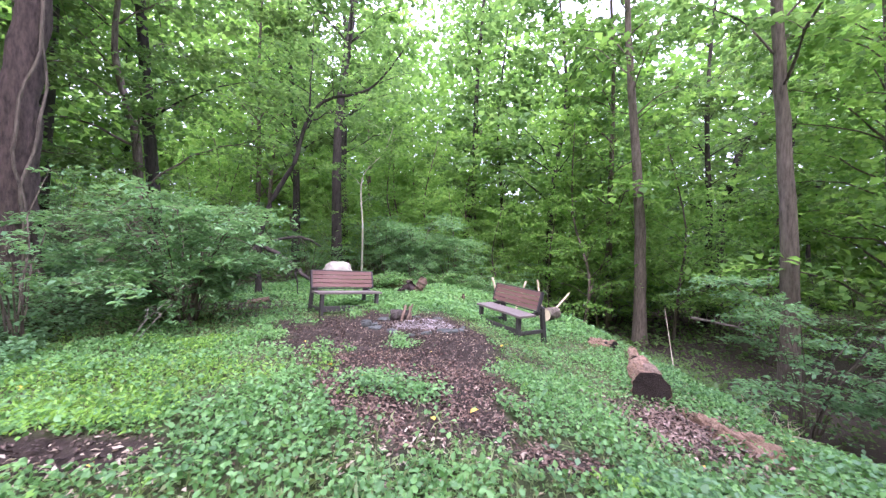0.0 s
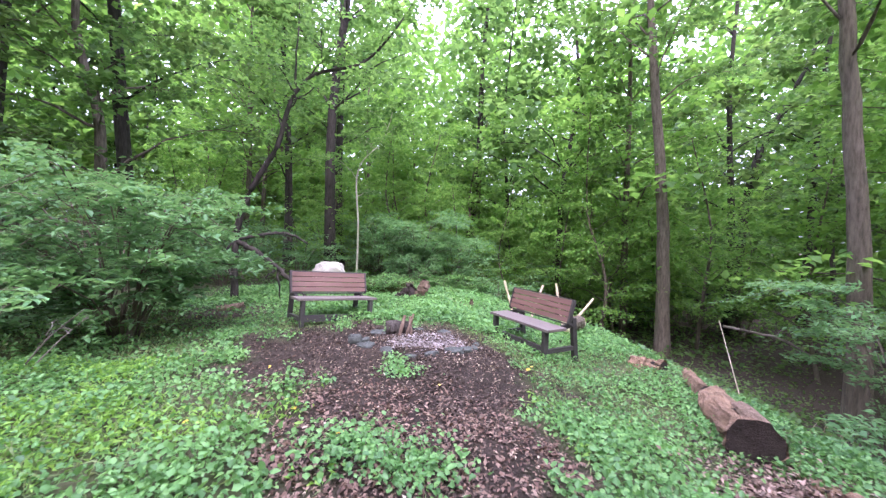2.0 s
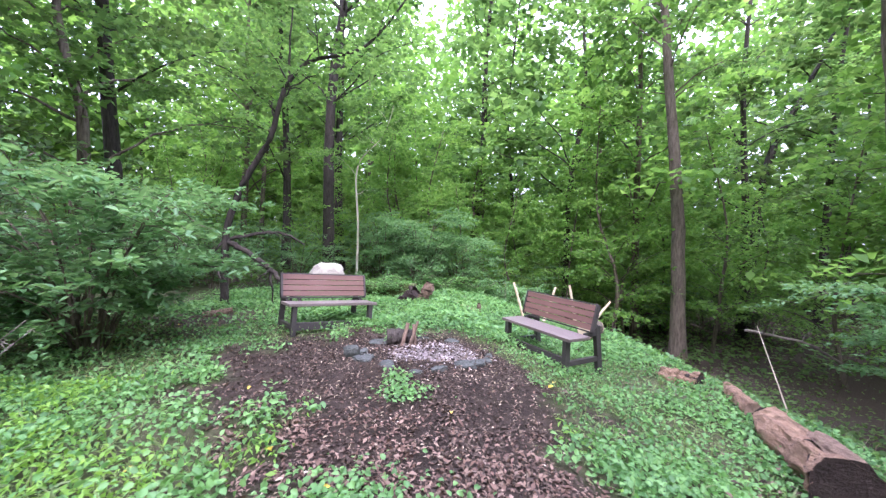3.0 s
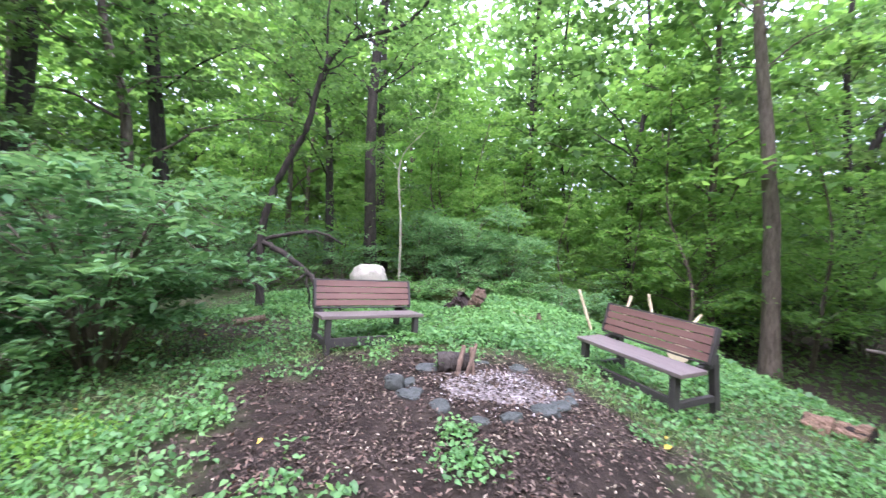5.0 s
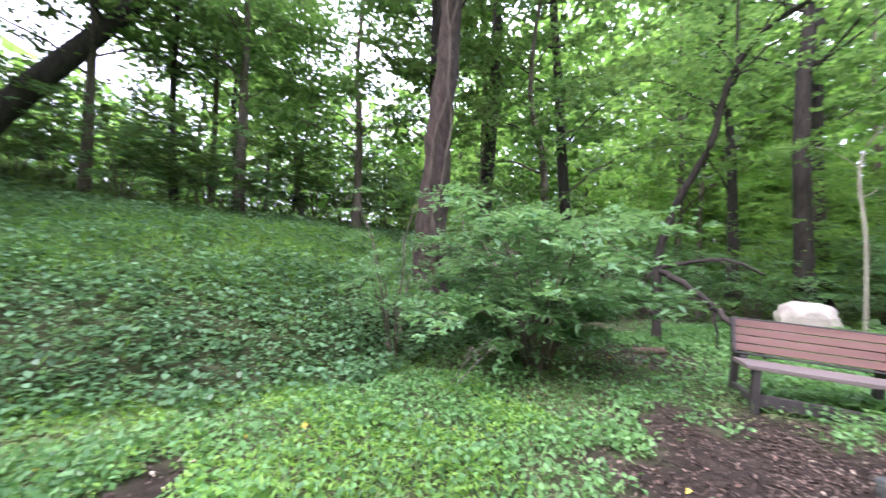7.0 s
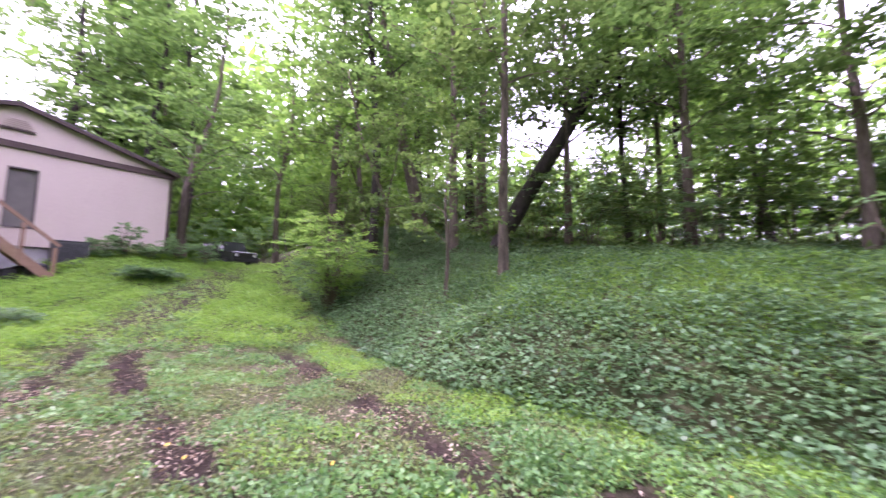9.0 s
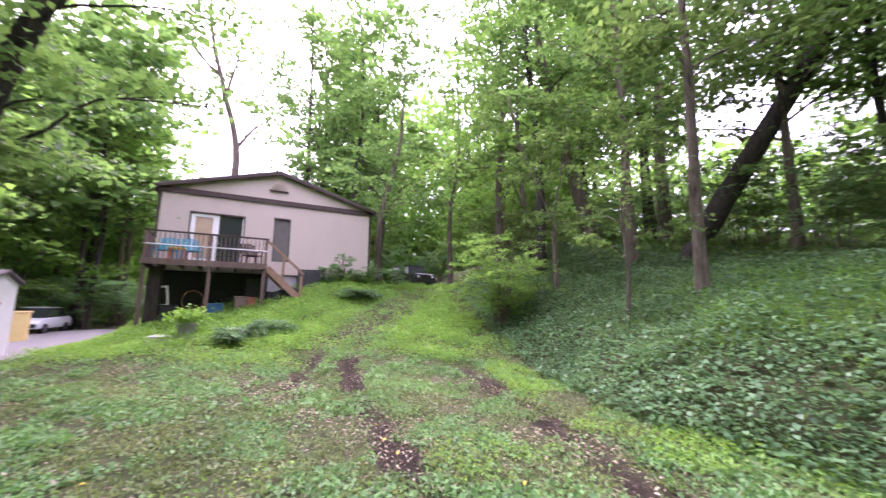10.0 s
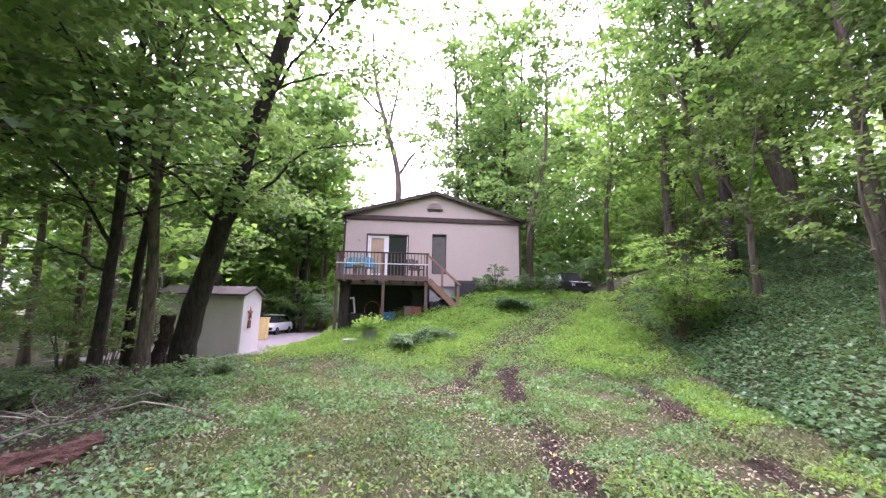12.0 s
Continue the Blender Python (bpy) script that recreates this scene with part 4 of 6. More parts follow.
for i, (x, y) in enumerate(((2.8, 19.0), (5.5, 18.2), (8.2, 19), (10.8, 17.2), (0.4, 20.2), (-2.8, 19.2), (12.5, 13.5), (6.2, 21.5), (-5.0, 17.2), (9.8, 22), (3.6, 22), (-0.8, 22.5))):
    copy_thing(NEAR_KINDS[4], pose(x, y, up_to(x, y) - 0.4, 0, 0, 67 * i) @ Matrix.Scale(0.7 + 0.12 * (i % 4), 4))
sspots = [(wrng.uniform(-14, 16), wrng.uniform(19, 30)) for i in range(16)]
while len(sspots) < 60:
    a, d = wrng.uniform(0, 2 * math.pi), 10 + 24 * wrng.random()
    x, y = -1 + d * math.cos(a), 2 + d * math.sin(a)
    if clear_of(x, y) and not (x < -3 and -9 < y < 6 and x > -12) and not (2 < x < 16 and 4 < y < 20):
        sspots.append((x, y))
for y in np.arange(-13, 9, 1.0):
    sspots.append((-float(bank_foot(y)) - 7.6 - 2.6 * wrng.random(), y))
for k, (x, y) in enumerate(((2.6, -28.5), (4.2, -30.5), (5.8, -30.2), (7.2, -31.5), (9.6, -31), (1.0, -29.5), (-10.5, -22.5), (-15.5, -27.5), (-18, -26))):
    shrub("yard_edge_shrub", "tall bright green shrub at the yard's edge", (x, y), 3.0 + 0.4 * (k % 3), 2.0, 270 + k, LEAF_SHRUB, 12, 14, (0.14, 0.24), 8)
sspots += [(7.5, -4), (8.5, -7.5), (7, -9.5), (9, -11), (6.5, -1), (5.2, -33), (2.0, -33), (9, -29)]
for i, (x, y) in enumerate(sspots):
    copy_thing(SHRUBS[i % 3], pose(x, y, up_to(x, y) - 0.05, 0, 0, wrng.uniform(0, 360)) @ Matrix.Scale(wrng.uniform(0.6, 1.2), 4))
for ob in NEAR_KINDS + KINDS + FAR_KINDS + SHRUBS:
    for o in list(ob.children_recursive) + [ob]:
        bpy.data.objects.remove(o)


# distant woods close the view all round
frng = np.random.default_rng(77)
NF = 150000
fa, fd = frng.uniform(0, 2 * np.pi, NF), frng.uniform(38, 60, NF)
fa = np.where(np.arange(NF) % 3 == 0, frng.uniform(0.45, 2.7, NF), fa)
fa = np.where(np.arange(NF) % 9 == 1, frng.uniform(3.75, 4.4, NF), np.where(np.arange(NF) % 9 == 2, frng.uniform(4.84, 5.4, NF), fa))
fx, fy = -1 + fd * np.cos(fa), fd * np.sin(fa)
fh = (np.where(fy > 0, 27, 19) + 4 * np.sin(fa * 9 + 1) + 2.5 * np.sin(fa * 23)) * np.where(np.abs(((fa - 4.62 + np.pi) % (2 * np.pi)) - np.pi) < 0.2, 0.35, 1.0) * np.where((fa > 2.5) & (fa < 3.7), 0.55, 1.0)
fz = land(fx, fy) + np.where(np.arange(NF) % 10 < 3, frng.uniform(0, 9, NF), frng.uniform(0, 1, NF) ** 0.9 * fh)
me = leaves("far_woods", np.stack([fx, fy, fz], 1), frng.uniform(0.6, 1.2, NF), frng, 0.7, 0.7, quads=1)
tagged(part_mesh("far_woods", me, LEAF_YOUNG), "distant green woods closing the view", "woods", kind="stuff")


# ---- benches ----
def bench(m, label):
    """A park bench: plank seat, slatted back in a frame, posts, front legs, low rails."""
    b = thing("park_bench", m, label, "bench", "benches round the fire ring")
    L, inner, hs = 1.5, 1.29, 0.44
    part("seat", boxed(-L / 2, L / 2, -0.36, 0.06, hs - 0.045, hs, bevel=0.008), BENCH_SEAT, b, "weathered grey-maroon seat plank")
    tilt = Matrix.Translation((0, 0.10, hs + 0.07)) @ Matrix.Rotation(-0.26, 4, "X")
    h = 0.375
    for i in range(4):
        z0 = i * h / 4
        part("back_slat", boxed(-L / 2 + 0.03, L / 2 - 0.03, -0.012, 0.022, z0 + 0.005, z0 + h / 4 - 0.005, tilt, 0.005), BENCH_SLAT, b)
    for s in (-1, 1):
        part("back_frame", boxed(s * (L / 2 - 0.015) - 0.018, s * (L / 2 - 0.015) + 0.018, -0.02, 0.05, -0.01, h + 0.01, tilt, 0.005), BENCH_FRAME, b)
        x = s * inner / 2
        part("front_leg", boxed(x - 0.035, x + 0.035, -0.34, -0.25, -0.2, hs - 0.045, bevel=0.006), BENCH_FRAME, b)
        bm = bmesh.new()
        beam(bm, (x, 0.40, -0.2), (x, 0.30, hs + 0.12), 0.07, 0.09, 0.006)
        beam(bm, (x, 0.31, hs + 0.02), (x, 0.06, hs - 0.02), 0.06, 0.07, 0.005)
        beam(bm, (x, 0.30, hs + 0.10), (x, 0.15, hs + 0.16), 0.06, 0.06, 0.005)
        part("rear_post", bm, BENCH_FRAME, b)
        part("side_rail", boxed(x - 0.03, x + 0.03, -0.25, 0.35, 0.03, 0.10, bevel=0.005), BENCH_FRAME, b)
    part("front_rail", boxed(-inner / 2 + 0.035, inner / 2 - 0.035, -0.32, -0.27, 0.02, 0.14, bevel=0.006), BENCH_FRAME, b)
    part("top_rail", boxed(-L / 2, L / 2, 0.0, 0.03, h, h + 0.018, tilt, 0.004), BENCH_FRAME, b)
    part("bottom_rail", boxed(-L / 2, L / 2, 0.0, 0.04, -0.028, -0.006, tilt, 0.004), BENCH_FRAME, b)
    return b


def bench_pose(x, y, z, yaw, tilt, lean):
    return Matrix.Translation((x, y, z)) @ Matrix.Rotation(yaw, 4, "Z") @ Matrix.Rotation(lean, 4, "X") @ Matrix.Rotation(tilt, 4, "Y")


bench(bench_pose(-2.202, 8.064, -0.175, 0.681, 0.074, -0.022), "maroon slatted park bench with dark frame before a pale rock")
bench(bench_pose(1.472, 7.652, -0.44, -1.067, 0.023, -0.011), "maroon slatted park bench with dark frame beside firewood")


# ---- stones and logs ----
def lump(name, centre, size, seed, mat, label="", category="stone", group="", turn=0.0, rough=0.22, detail=2, tilt=0.0, parent=None):
    """A stone: an icosphere pushed about by noise and cut flat in places."""
    bm = bmesh.new()
    bmesh.ops.create_icosphere(bm, subdivisions=detail + 1, radius=1)
    for v in bm.verts:
        p = v.co.copy()
        k = 1 + rough * noise.noise(p * 1.3 + Vector((seed * 3.7, 0, 0))) + rough * 0.6 * noise.noise(p * 3.1 + Vector((0, seed * 2.1, 0)))
        q = p * k
        v.co = Vector((math.copysign(abs(q.x) ** 0.75, q.x), math.copysign(abs(q.y) ** 0.75, q.y), math.copysign(abs(q.z) ** 0.6, q.z)))
    bmesh.ops.transform(bm, matrix=Matrix.Rotation(turn, 4, "Z") @ Matrix.Rotation(tilt, 4, "X") @ Matrix.Diagonal((size[0] / 2, size[1] / 2, size[2] / 2, 1)), verts=bm.verts)
    ob = part(name, bm, mat, parent, smooth=False)
    ob.location = centre
    if label:
        tagged(ob, label, category, group)
    return ob


def log_thing(name, label, a, b, r0, r1, bark, end, seed, hollow=0.0, category="log", wobble=0.10):
    """A log lying from a to b, with cut or rotten ends."""
    rng = np.random.default_rng(seed)
    a, b = Vector(a), Vector(b)
    base = thing(name, Matrix.Translation(a), label, category)
    V, Fc = [], []
    n = 25
    line = [(b - a) * (i / (n - 1)) + r0 * wobble * 0.6 * noise.noise_vector(Vector((i * 0.21, seed, 0))) for i in range(n)]
    rad = [(r0 + (r1 - r0) * i / (n - 1)) * (1 + wobble * 1.2 * noise.noise(Vector((i * 0.3, seed * 1.3, 4)))) for i in range(n)]
    tube(V, Fc, line, rad, 26, wobble * 0.3, rng, cap=False)
    along = (b - a).normalized()
    for i, v in enumerate(V):
        axis = line[i // 26]
        out = v - axis
        q = v - along * (v.dot(along) * 0.75) + Vector((seed * 1.7, 0, 0))
        V[i] = axis + out * (1 + wobble * 1.6 * noise.noise(q * (2.2 / r0) * 0.5) + wobble * 0.9 * noise.noise(q * (2.2 / r0) * 1.6))
    part_mesh("bark", poly("bark", V, Fc), bark, base)
    for i, k in ((0, 1), (n - 1, -1)):
        d = (line[1] - line[0]).normalized() * k
        V, Fc = [], []
        inset = hollow if k == 1 else 0.02
        tube(V, Fc, [line[i] + d * 0.004, line[i] + d * 0.02, line[i] + d * max(inset, 0.03)], [rad[i] * 1.0, rad[i] * 0.82, rad[i] * 0.62], 18, 0.08, rng, True)
        part_mesh("log_end", poly("log_end", V, Fc), end, base)
    return base


# fire ring
prng = random.Random(8)
PIT = (-0.42, 6.55)
for i in range(15):
    a = 0.45 + i * 2 * math.pi / 15 + prng.uniform(-0.22, 0.22)
    k = prng.uniform(0.86, 1.1)
    x, y = PIT[0] + 0.82 * k * math.cos(a), PIT[1] + 0.72 * k * math.sin(a)
    big = prng.uniform(0.55, 1.15)
    lump("fire_ring_stone", (x, y, up_to(x, y) - 0.005), (0.27 * big, 0.19 * big, prng.uniform(0.05, 0.10)), i + 1, ROCK, "flat grey slate stone half sunk in the fire ring", "stone", "fire ring stones", a + 1.57 + prng.uniform(-0.5, 0.5), 0.4, 2, prng.uniform(-0.25, 0.25))
lump("dark_stone", (-1.35, 6.4, up_to(-1.35, 6.4) + 0.05), (0.2, 0.17, 0.16), 31, ROCK, "dark grey round stone by the fire ring", "stone")
lump("back_rock", (-3.75, 12.95, up_to(-3.75, 12.95) + 0.36), (1.05, 0.65, 1.0), 17, ROCK_PALE, "large pale cream boulder behind the bench", "rock", "", 0.4, 0.28)
bm = bmesh.new()
bmesh.ops.create_grid(bm, x_segments=26, y_segments=26, size=0.62)
for v in bm.verts:
    d = v.co.length / 0.62
    v.co.x, v.co.y = v.co.x + PIT[0] + 0.12, v.co.y * 0.8 + PIT[1] - 0.02
    v.co.z = up_to(v.co.x, v.co.y) + 0.045 * max(0, 1 - d * d) - 0.05 * max(0, d - 0.75) + 0.02 * noise.noise(v.co * 13) + 0.004
bmesh.ops.delete(bm, geom=[v for v in bm.verts if (v.co.x - PIT[0] - 0.12) ** 2 + ((v.co.y - PIT[1]) / 0.8) ** 2 > 0.37 * (1 + 0.4 * noise.noise(v.co * 4))], context="VERTS")
tagged(part("ash_bed", bm, ASH), "pale ash and wood chips in the fire ring", "ash", kind="stuff")
chips = np.random.default_rng(3)
for n_, sx, sy, mat_, nm in ((1000, 0.30, 0.24, CHIP_PALE, "pale_ash_chips"), (2200, 0.42, 0.34, CHIP, "brown_ash_chips")):
    cx, cy = chips.normal(PIT[0] + 0.12, sx, n_), chips.normal(PIT[1] - 0.02, sy, n_)
    cz = land(cx, cy) + 0.045 * np.clip(1 - ((cx - PIT[0] - 0.12) / 0.62) ** 2 - ((cy - PIT[1]) / 0.5) ** 2, 0, 1) + 0.012
    cm = leaves(nm, np.stack([cx, cy, cz], 1), chips.uniform(0.015, 0.055, n_), chips, 0.4, 0.5, quads=1)
    tagged(part_mesh(nm, cm, mat_), "pale wood chips scattered in the fire ring" if nm[0] == "p" else "charred brown chips scattered round the fire ring", "wood chips", kind="stuff")
PX, PY = -0.75, 7.0
PZ = up_to(PX, PY)
log_thing("burnt_log", "thick charred log chunk lying in the fire ring", (PX - 0.24, PY - 0.06, PZ + 0.09), (PX + 0.12, PY + 0.02, PZ + 0.10), 0.115, 0.10, BARK_DARK, CHAR, 140, 0.04, "firewood", 0.1)
for i, (dx, dy, tx, h, r) in enumerate(((0.0, -0.24, 0.06, 0.30, 0.028), (0.1, -0.26, 0.1, 0.33, 0.024), (0.17, -0.2, -0.03, 0.27, 0.03))):
    log_thing("burnt_log", "split half-burnt firewood stick leaning on the charred log", (PX + dx, PY + dy, PZ + 0.01), (PX + dx + tx, PY + dy + 0.17, PZ + h), r, r * 0.8, STUMPWOOD, ROTWOOD, 141 + i, category="firewood", wobble=0.12)

STICKS = (((1.78, 11.0, -0.6), (1.55, 11.2, 0.30)), ((2.2, 10.75, -0.6), (2.53, 10.93, 0.22)), ((2.98, 10.8, -0.6), (2.88, 10.96, 0.27)), ((3.2, 10.5, -0.65), (3.79, 10.74, -0.09)))
# fallen logs along the rim
log_thing("hollow_log", "short rotten log with dark hollow end", (2.72, 4.36, -0.44), (3.2, 5.6, -0.5), 0.20, 0.13, ROTLOG, CHAR, 151, 0.5, wobble=0.2)
lump("bark_slab", (2.86, 4.62, -0.25), (0.16, 0.5, 0.05), 152, ROTWOOD, "loose curl of bark lying on a rotten log", "bark", "", -0.3, 0.5)
log_thing("rotten_log", "crumbling pale brown rotten log in the weeds", (3.15, 2.85, up_to(3.15, 2.85) + 0.0), (2.92, 4.0, up_to(2.92, 4.0) + 0.02), 0.14, 0.10, ROTLOG, ROTWOOD, 153, 0.05, wobble=0.42)
bm = bmesh.new()
bmesh.ops.create_grid(bm, x_segments=40, y_segments=40, size=0.6)
for v in bm.verts:
    d = v.co.length / 0.6
    v.co.x, v.co.y = v.co.x * 0.7 + 2.56, v.co.y * 0.85 + 3.8
    v.co.z = up_to(v.co.x, v.co.y) + 0.07 * max(0, 1 - d * d) - 0.08 * max(0, d - 0.7) + 0.07 * abs(noise.noise(v.co * 6)) + 0.03 * noise.noise(v.co * 19) - 0.015
tagged(part("rotten_wood_mound", bm, ROTWOOD), "crumbled brown rotten wood spread on the soil", "rotten wood")
mrng = np.random.default_rng(154)
for nm, mat_, n_ in (("rotten_wood_crumbs", ROTCHIP, 1800), ("dark_wood_crumbs", CHIP, 1500)):
    cx, cy = mrng.normal(2.62, 0.3, n_), mrng.normal(3.65, 0.42, n_)
    cm = leaves(nm, np.stack([cx, cy, land(cx, cy) + mrng.uniform(0.02, 0.11, n_)], 1), mrng.uniform(0.02, 0.08, n_), mrng, 0.4, 0.4, quads=1)
    tagged(part_mesh(nm, cm, mat_), "crumbs and splinters of rotten wood strewn round a log", "wood chips", kind="stuff")
log_thing("rotten_log", "mossy rotten log by the bench", (3.42, 6.98, -0.65), (3.15, 7.42, -0.66), 0.12, 0.10, ROTLOG, CHAR, 155, 0.2, wobble=0.3)
log_thing("rotten_log", "broken brown log at the rim", (3.3, 5.9, -0.56), (3.75, 6.9, -0.66), 0.10, 0.08, ROTLOG, ROTWOOD, 156, 0.05, wobble=0.15)
log_thing("split_log", "split log end among stacked firewood", (2.65, 9.2, -0.45), (3.1, 9.8, -0.5), 0.16, 0.15, BARK, FRESHCUT, 157, 0.03)
for i, (a, b) in enumerate(STICKS):
    log_thing("split_stick", "pale split firewood stick leaning behind the bench", a, b, 0.032, 0.028, FRESHCUT, FRESHCUT, 160 + i, 0.02, "firewood")
log_thing("tree_stump", "low rotten tree stump in the weeds", (-0.72, 10.95, up_to(-0.72, 10.95) - 0.08), (-0.58, 10.9, up_to(-0.72, 10.95) + 0.5), 0.17, 0.1, STUMPWOOD, CHAR, 170, 0.05, "stump", 0.4)
log_thing("stump_root", "dark upturned root mass beside the stump", (-1.3, 10.98, up_to(-1.3, 10.98) + 0.04), (-0.9, 10.95, up_to(-0.9, 10.95) + 0.2), 0.12, 0.16, CHAR, CHAR, 177, 0.05, "root", 0.4)
log_thing("small_stump", "small broken stump poking from the weeds", (0.62, 10.7, up_to(0.62, 10.7) - 0.05), (0.64, 10.7, up_to(0.62, 10.7) + 0.24), 0.06, 0.04, STUMPWOOD, CHAR, 178, 0.03, "stump", 0.25)
log_thing("rotten_log", "thin brown rotten log sunk in the weeds", (0.1, 10.75, up_to(0.1, 10.75) + 0.06), (0.55, 10.72, up_to(0.55, 10.72) + 0.06), 0.05, 0.04, ROTWOOD, CHAR, 179, 0.03)
log_thing("mossy_log", "mossy fallen trunk behind the stump", (-3.1, 12.3, up_to(-3.1, 12.3) + 0.16), (-1.0, 12.2, up_to(-1.0, 12.2) + 0.14), 0.27, 0.24, MOSS, ROTWOOD, 171)
log_thing("rotten_log", "pale rotting branch lying in the weeds", (-4.75, 8.7, up_to(-4.75, 8.7) + 0.04), (-4.35, 9.0, up_to(-4.35, 9.0) + 0.12), 0.06, 0.05, ROTWOOD, ROTWOOD, 180, 0.02)
log_thing("dark_snag", "dark broken snag leaning on a slender tree", (5.12, -8.3, up_to(5.12, -8.3) - 0.1), (4.95, -8.25, up_to(5.12, -8.3) + 1.5), 0.2, 0.1, CHAR, CHAR, 181, 0.05, "snag", 0.35)


def crooked(name, label, pts, r0, r1, bark, seed, twigs=4, reach=0.5, category="branch"):
    """A bare bent branch through pts with a few dead side twigs."""
    rng = np.random.default_rng(seed)
    base = thing(name, Matrix.Translation(pts[0]), label, category)
    rel = [Vector(p) - Vector(pts[0]) for p in pts]
    line = sweep_points(rng, rel, 6, r0 * 0.25)
    n = len(line)
    V, Fc = [], []
    tube(V, Fc, line, [r0 + (r1 - r0) * i / (n - 1) for i in range(n)], 8, 0.12, rng)
    part_mesh("limb", poly("limb", V, Fc), bark, base, smooth=True)
    for k in range(twigs):
        p = line[int(rng.uniform(0.25, 0.95) * (n - 1))]
        d = Vector(rng.normal(0, 1, 3)).normalized() * reach * rng.uniform(0.5, 1.1)
        V, Fc = [], []
        tube(V, Fc, sweep_points(rng, [p, p + d * 0.5 + Vector((0, 0, 0.05)), p + d], 3, 0.015), [r1 * 0.7 * (1 - j / 8) + 0.002 for j in range(7)], 5)
        part_mesh("twig", poly("twig", V, Fc), bark, base)
    return base


crooked("fallen_branch", "dark bare fallen branch jutting from the brush", [(-5.1, 10.1, 1.3), (-4.6, 10.35, 1.42), (-4.1, 10.6, 1.45), (-3.63, 10.78, 1.2)], 0.045, 0.022, BARK_DARK, 172, 3)
crooked("fallen_branch", "dark fallen trunk sloping down behind the bench", [(-5.1, 10.12, 1.25), (-4.5, 10.0, 0.95), (-4.0, 10.0, 0.55), (-3.3, 9.9, -0.1)], 0.065, 0.05, BARK_DARK, 173, 6, 0.7)
crooked("fallen_branch", "thin dark dead branch drooping from a leaning tree", [(-5.1, 10.1, 1.35), (-5.3, 9.9, 0.9), (-5.0, 9.8, 0.3), (-4.85, 9.8, -0.25)], 0.03, 0.012, BARK_DARK, 182, 4)
crooked("dead_stick", "pale dead stick leaning before the shrub", [(-4.3, 4.75, -0.02), (-4.12, 4.85, 0.28), (-3.9, 5.0, 0.55)], 0.009, 0.004, VINE, 183, 3, 0.25, "stick")
crooked("dead_stick", "pale dead stick leaning before the shrub", [(-4.2, 4.75, -0.02), (-4.05, 4.9, 0.25), (-3.95, 5.1, 0.45)], 0.008, 0.004, VINE, 184, 2, 0.2, "stick")
crooked("fallen_branch", "pale fallen limb lying down the dark slope", [(9.3, 13.6, -1.35), (10.1, 13.5, -1.5), (11.0, 13.3, -1.7), (12.2, 13.2, -2.4)], 0.045, 0.03, VINE, 185, 4, 0.8)
log_thing("dead_stick", "pale bare dead stick standing on the rim", (4.42, 6.6, up_to(4.42, 6.6) - 0.02), (4.92, 7.85, 0.0), 0.01, 0.005, STRAW, STRAW, 174, category="stick")
log_thing("red_log", "red-brown decayed log in the undergrowth", (3.35, -1.5, up_to(3.35, -1.5) + 0.02), (2.72, -2.62, up_to(2.72, -2.62) + 0.06), 0.15, 0.11, RUSTRED, RUSTRED, 175, wobble=0.24)
# a heap of dead branches under the trees
brng = np.random.default_rng(190)
for i in range(16):
    x, y = 3.6 + brng.uniform(0, 1.8), -3.6 + brng.uniform(-0.9, 1.2)
    a = brng.uniform(-0.6, 0.6) + (math.pi if i % 2 else 0)
    ln, z = brng.uniform(0.7, 1.9), up_to(x, y) + 0.03
    stick = thing("dead_branch", Matrix.Translation((x, y, z)), "grey crooked dead branch in a brush heap", "branch", "brush heap branches")
    V, Fc = [], []
    mid = Vector((math.cos(a) * ln * 0.5 + brng.normal(0, 0.1), math.sin(a) * ln * 0.5 + brng.normal(0, 0.1), brng.uniform(0.08, 0.35)))
    tip = Vector((math.cos(a) * ln, math.sin(a) * ln, brng.uniform(0.0, 0.4)))
    line = sweep_points(brng, [(0, 0, 0), mid, tip], 5, 0.02)
    r = brng.uniform(0.01, 0.026)
    tube(V, Fc, line, [r * (1 - 0.7 * j / (len(line) - 1)) for j in range(len(line))], 7, 0.1, brng)
    part_mesh("limb", poly("limb", V, Fc), VINE if i % 3 else BARK_PALE, stick, smooth=True)
    for k in range(2):
        V, Fc = [], []
        p = line[4 + 3 * k]
        tube(V, Fc, [p, p + Vector((brng.normal(0, 0.12), brng.normal(0, 0.12), 0.12)), p + Vector((brng.normal(0, 0.25), brng.normal(0, 0.25), 0.2))], [r * 0.5, r * 0.4, 0.003], 5)
        part_mesh("twig", poly("twig", V, Fc), VINE, stick)

# ---- the house ----
HOUSE = Matrix.Translation((1.36, -14.969, 2.971)) @ Matrix.Rotation(-0.061, 4, "Z") @ Matrix.Diagonal((-1, 1, 1, 1))
HT, W, EAVE, RISE, DEPTH = 0.2, 8.147, 2.97, 1.21, 12.0


def hbox(x0, x1, y0, y1, z0, z1, bevel=0.0):
    """A box in the house's own measures: x along the gable wall, y outwards, z over the floor."""
    bm = boxed(x0, x1, y0, y1, z0, z1, HOUSE, bevel)
    bmesh.ops.recalc_face_normals(bm, faces=bm.faces)
    return bm


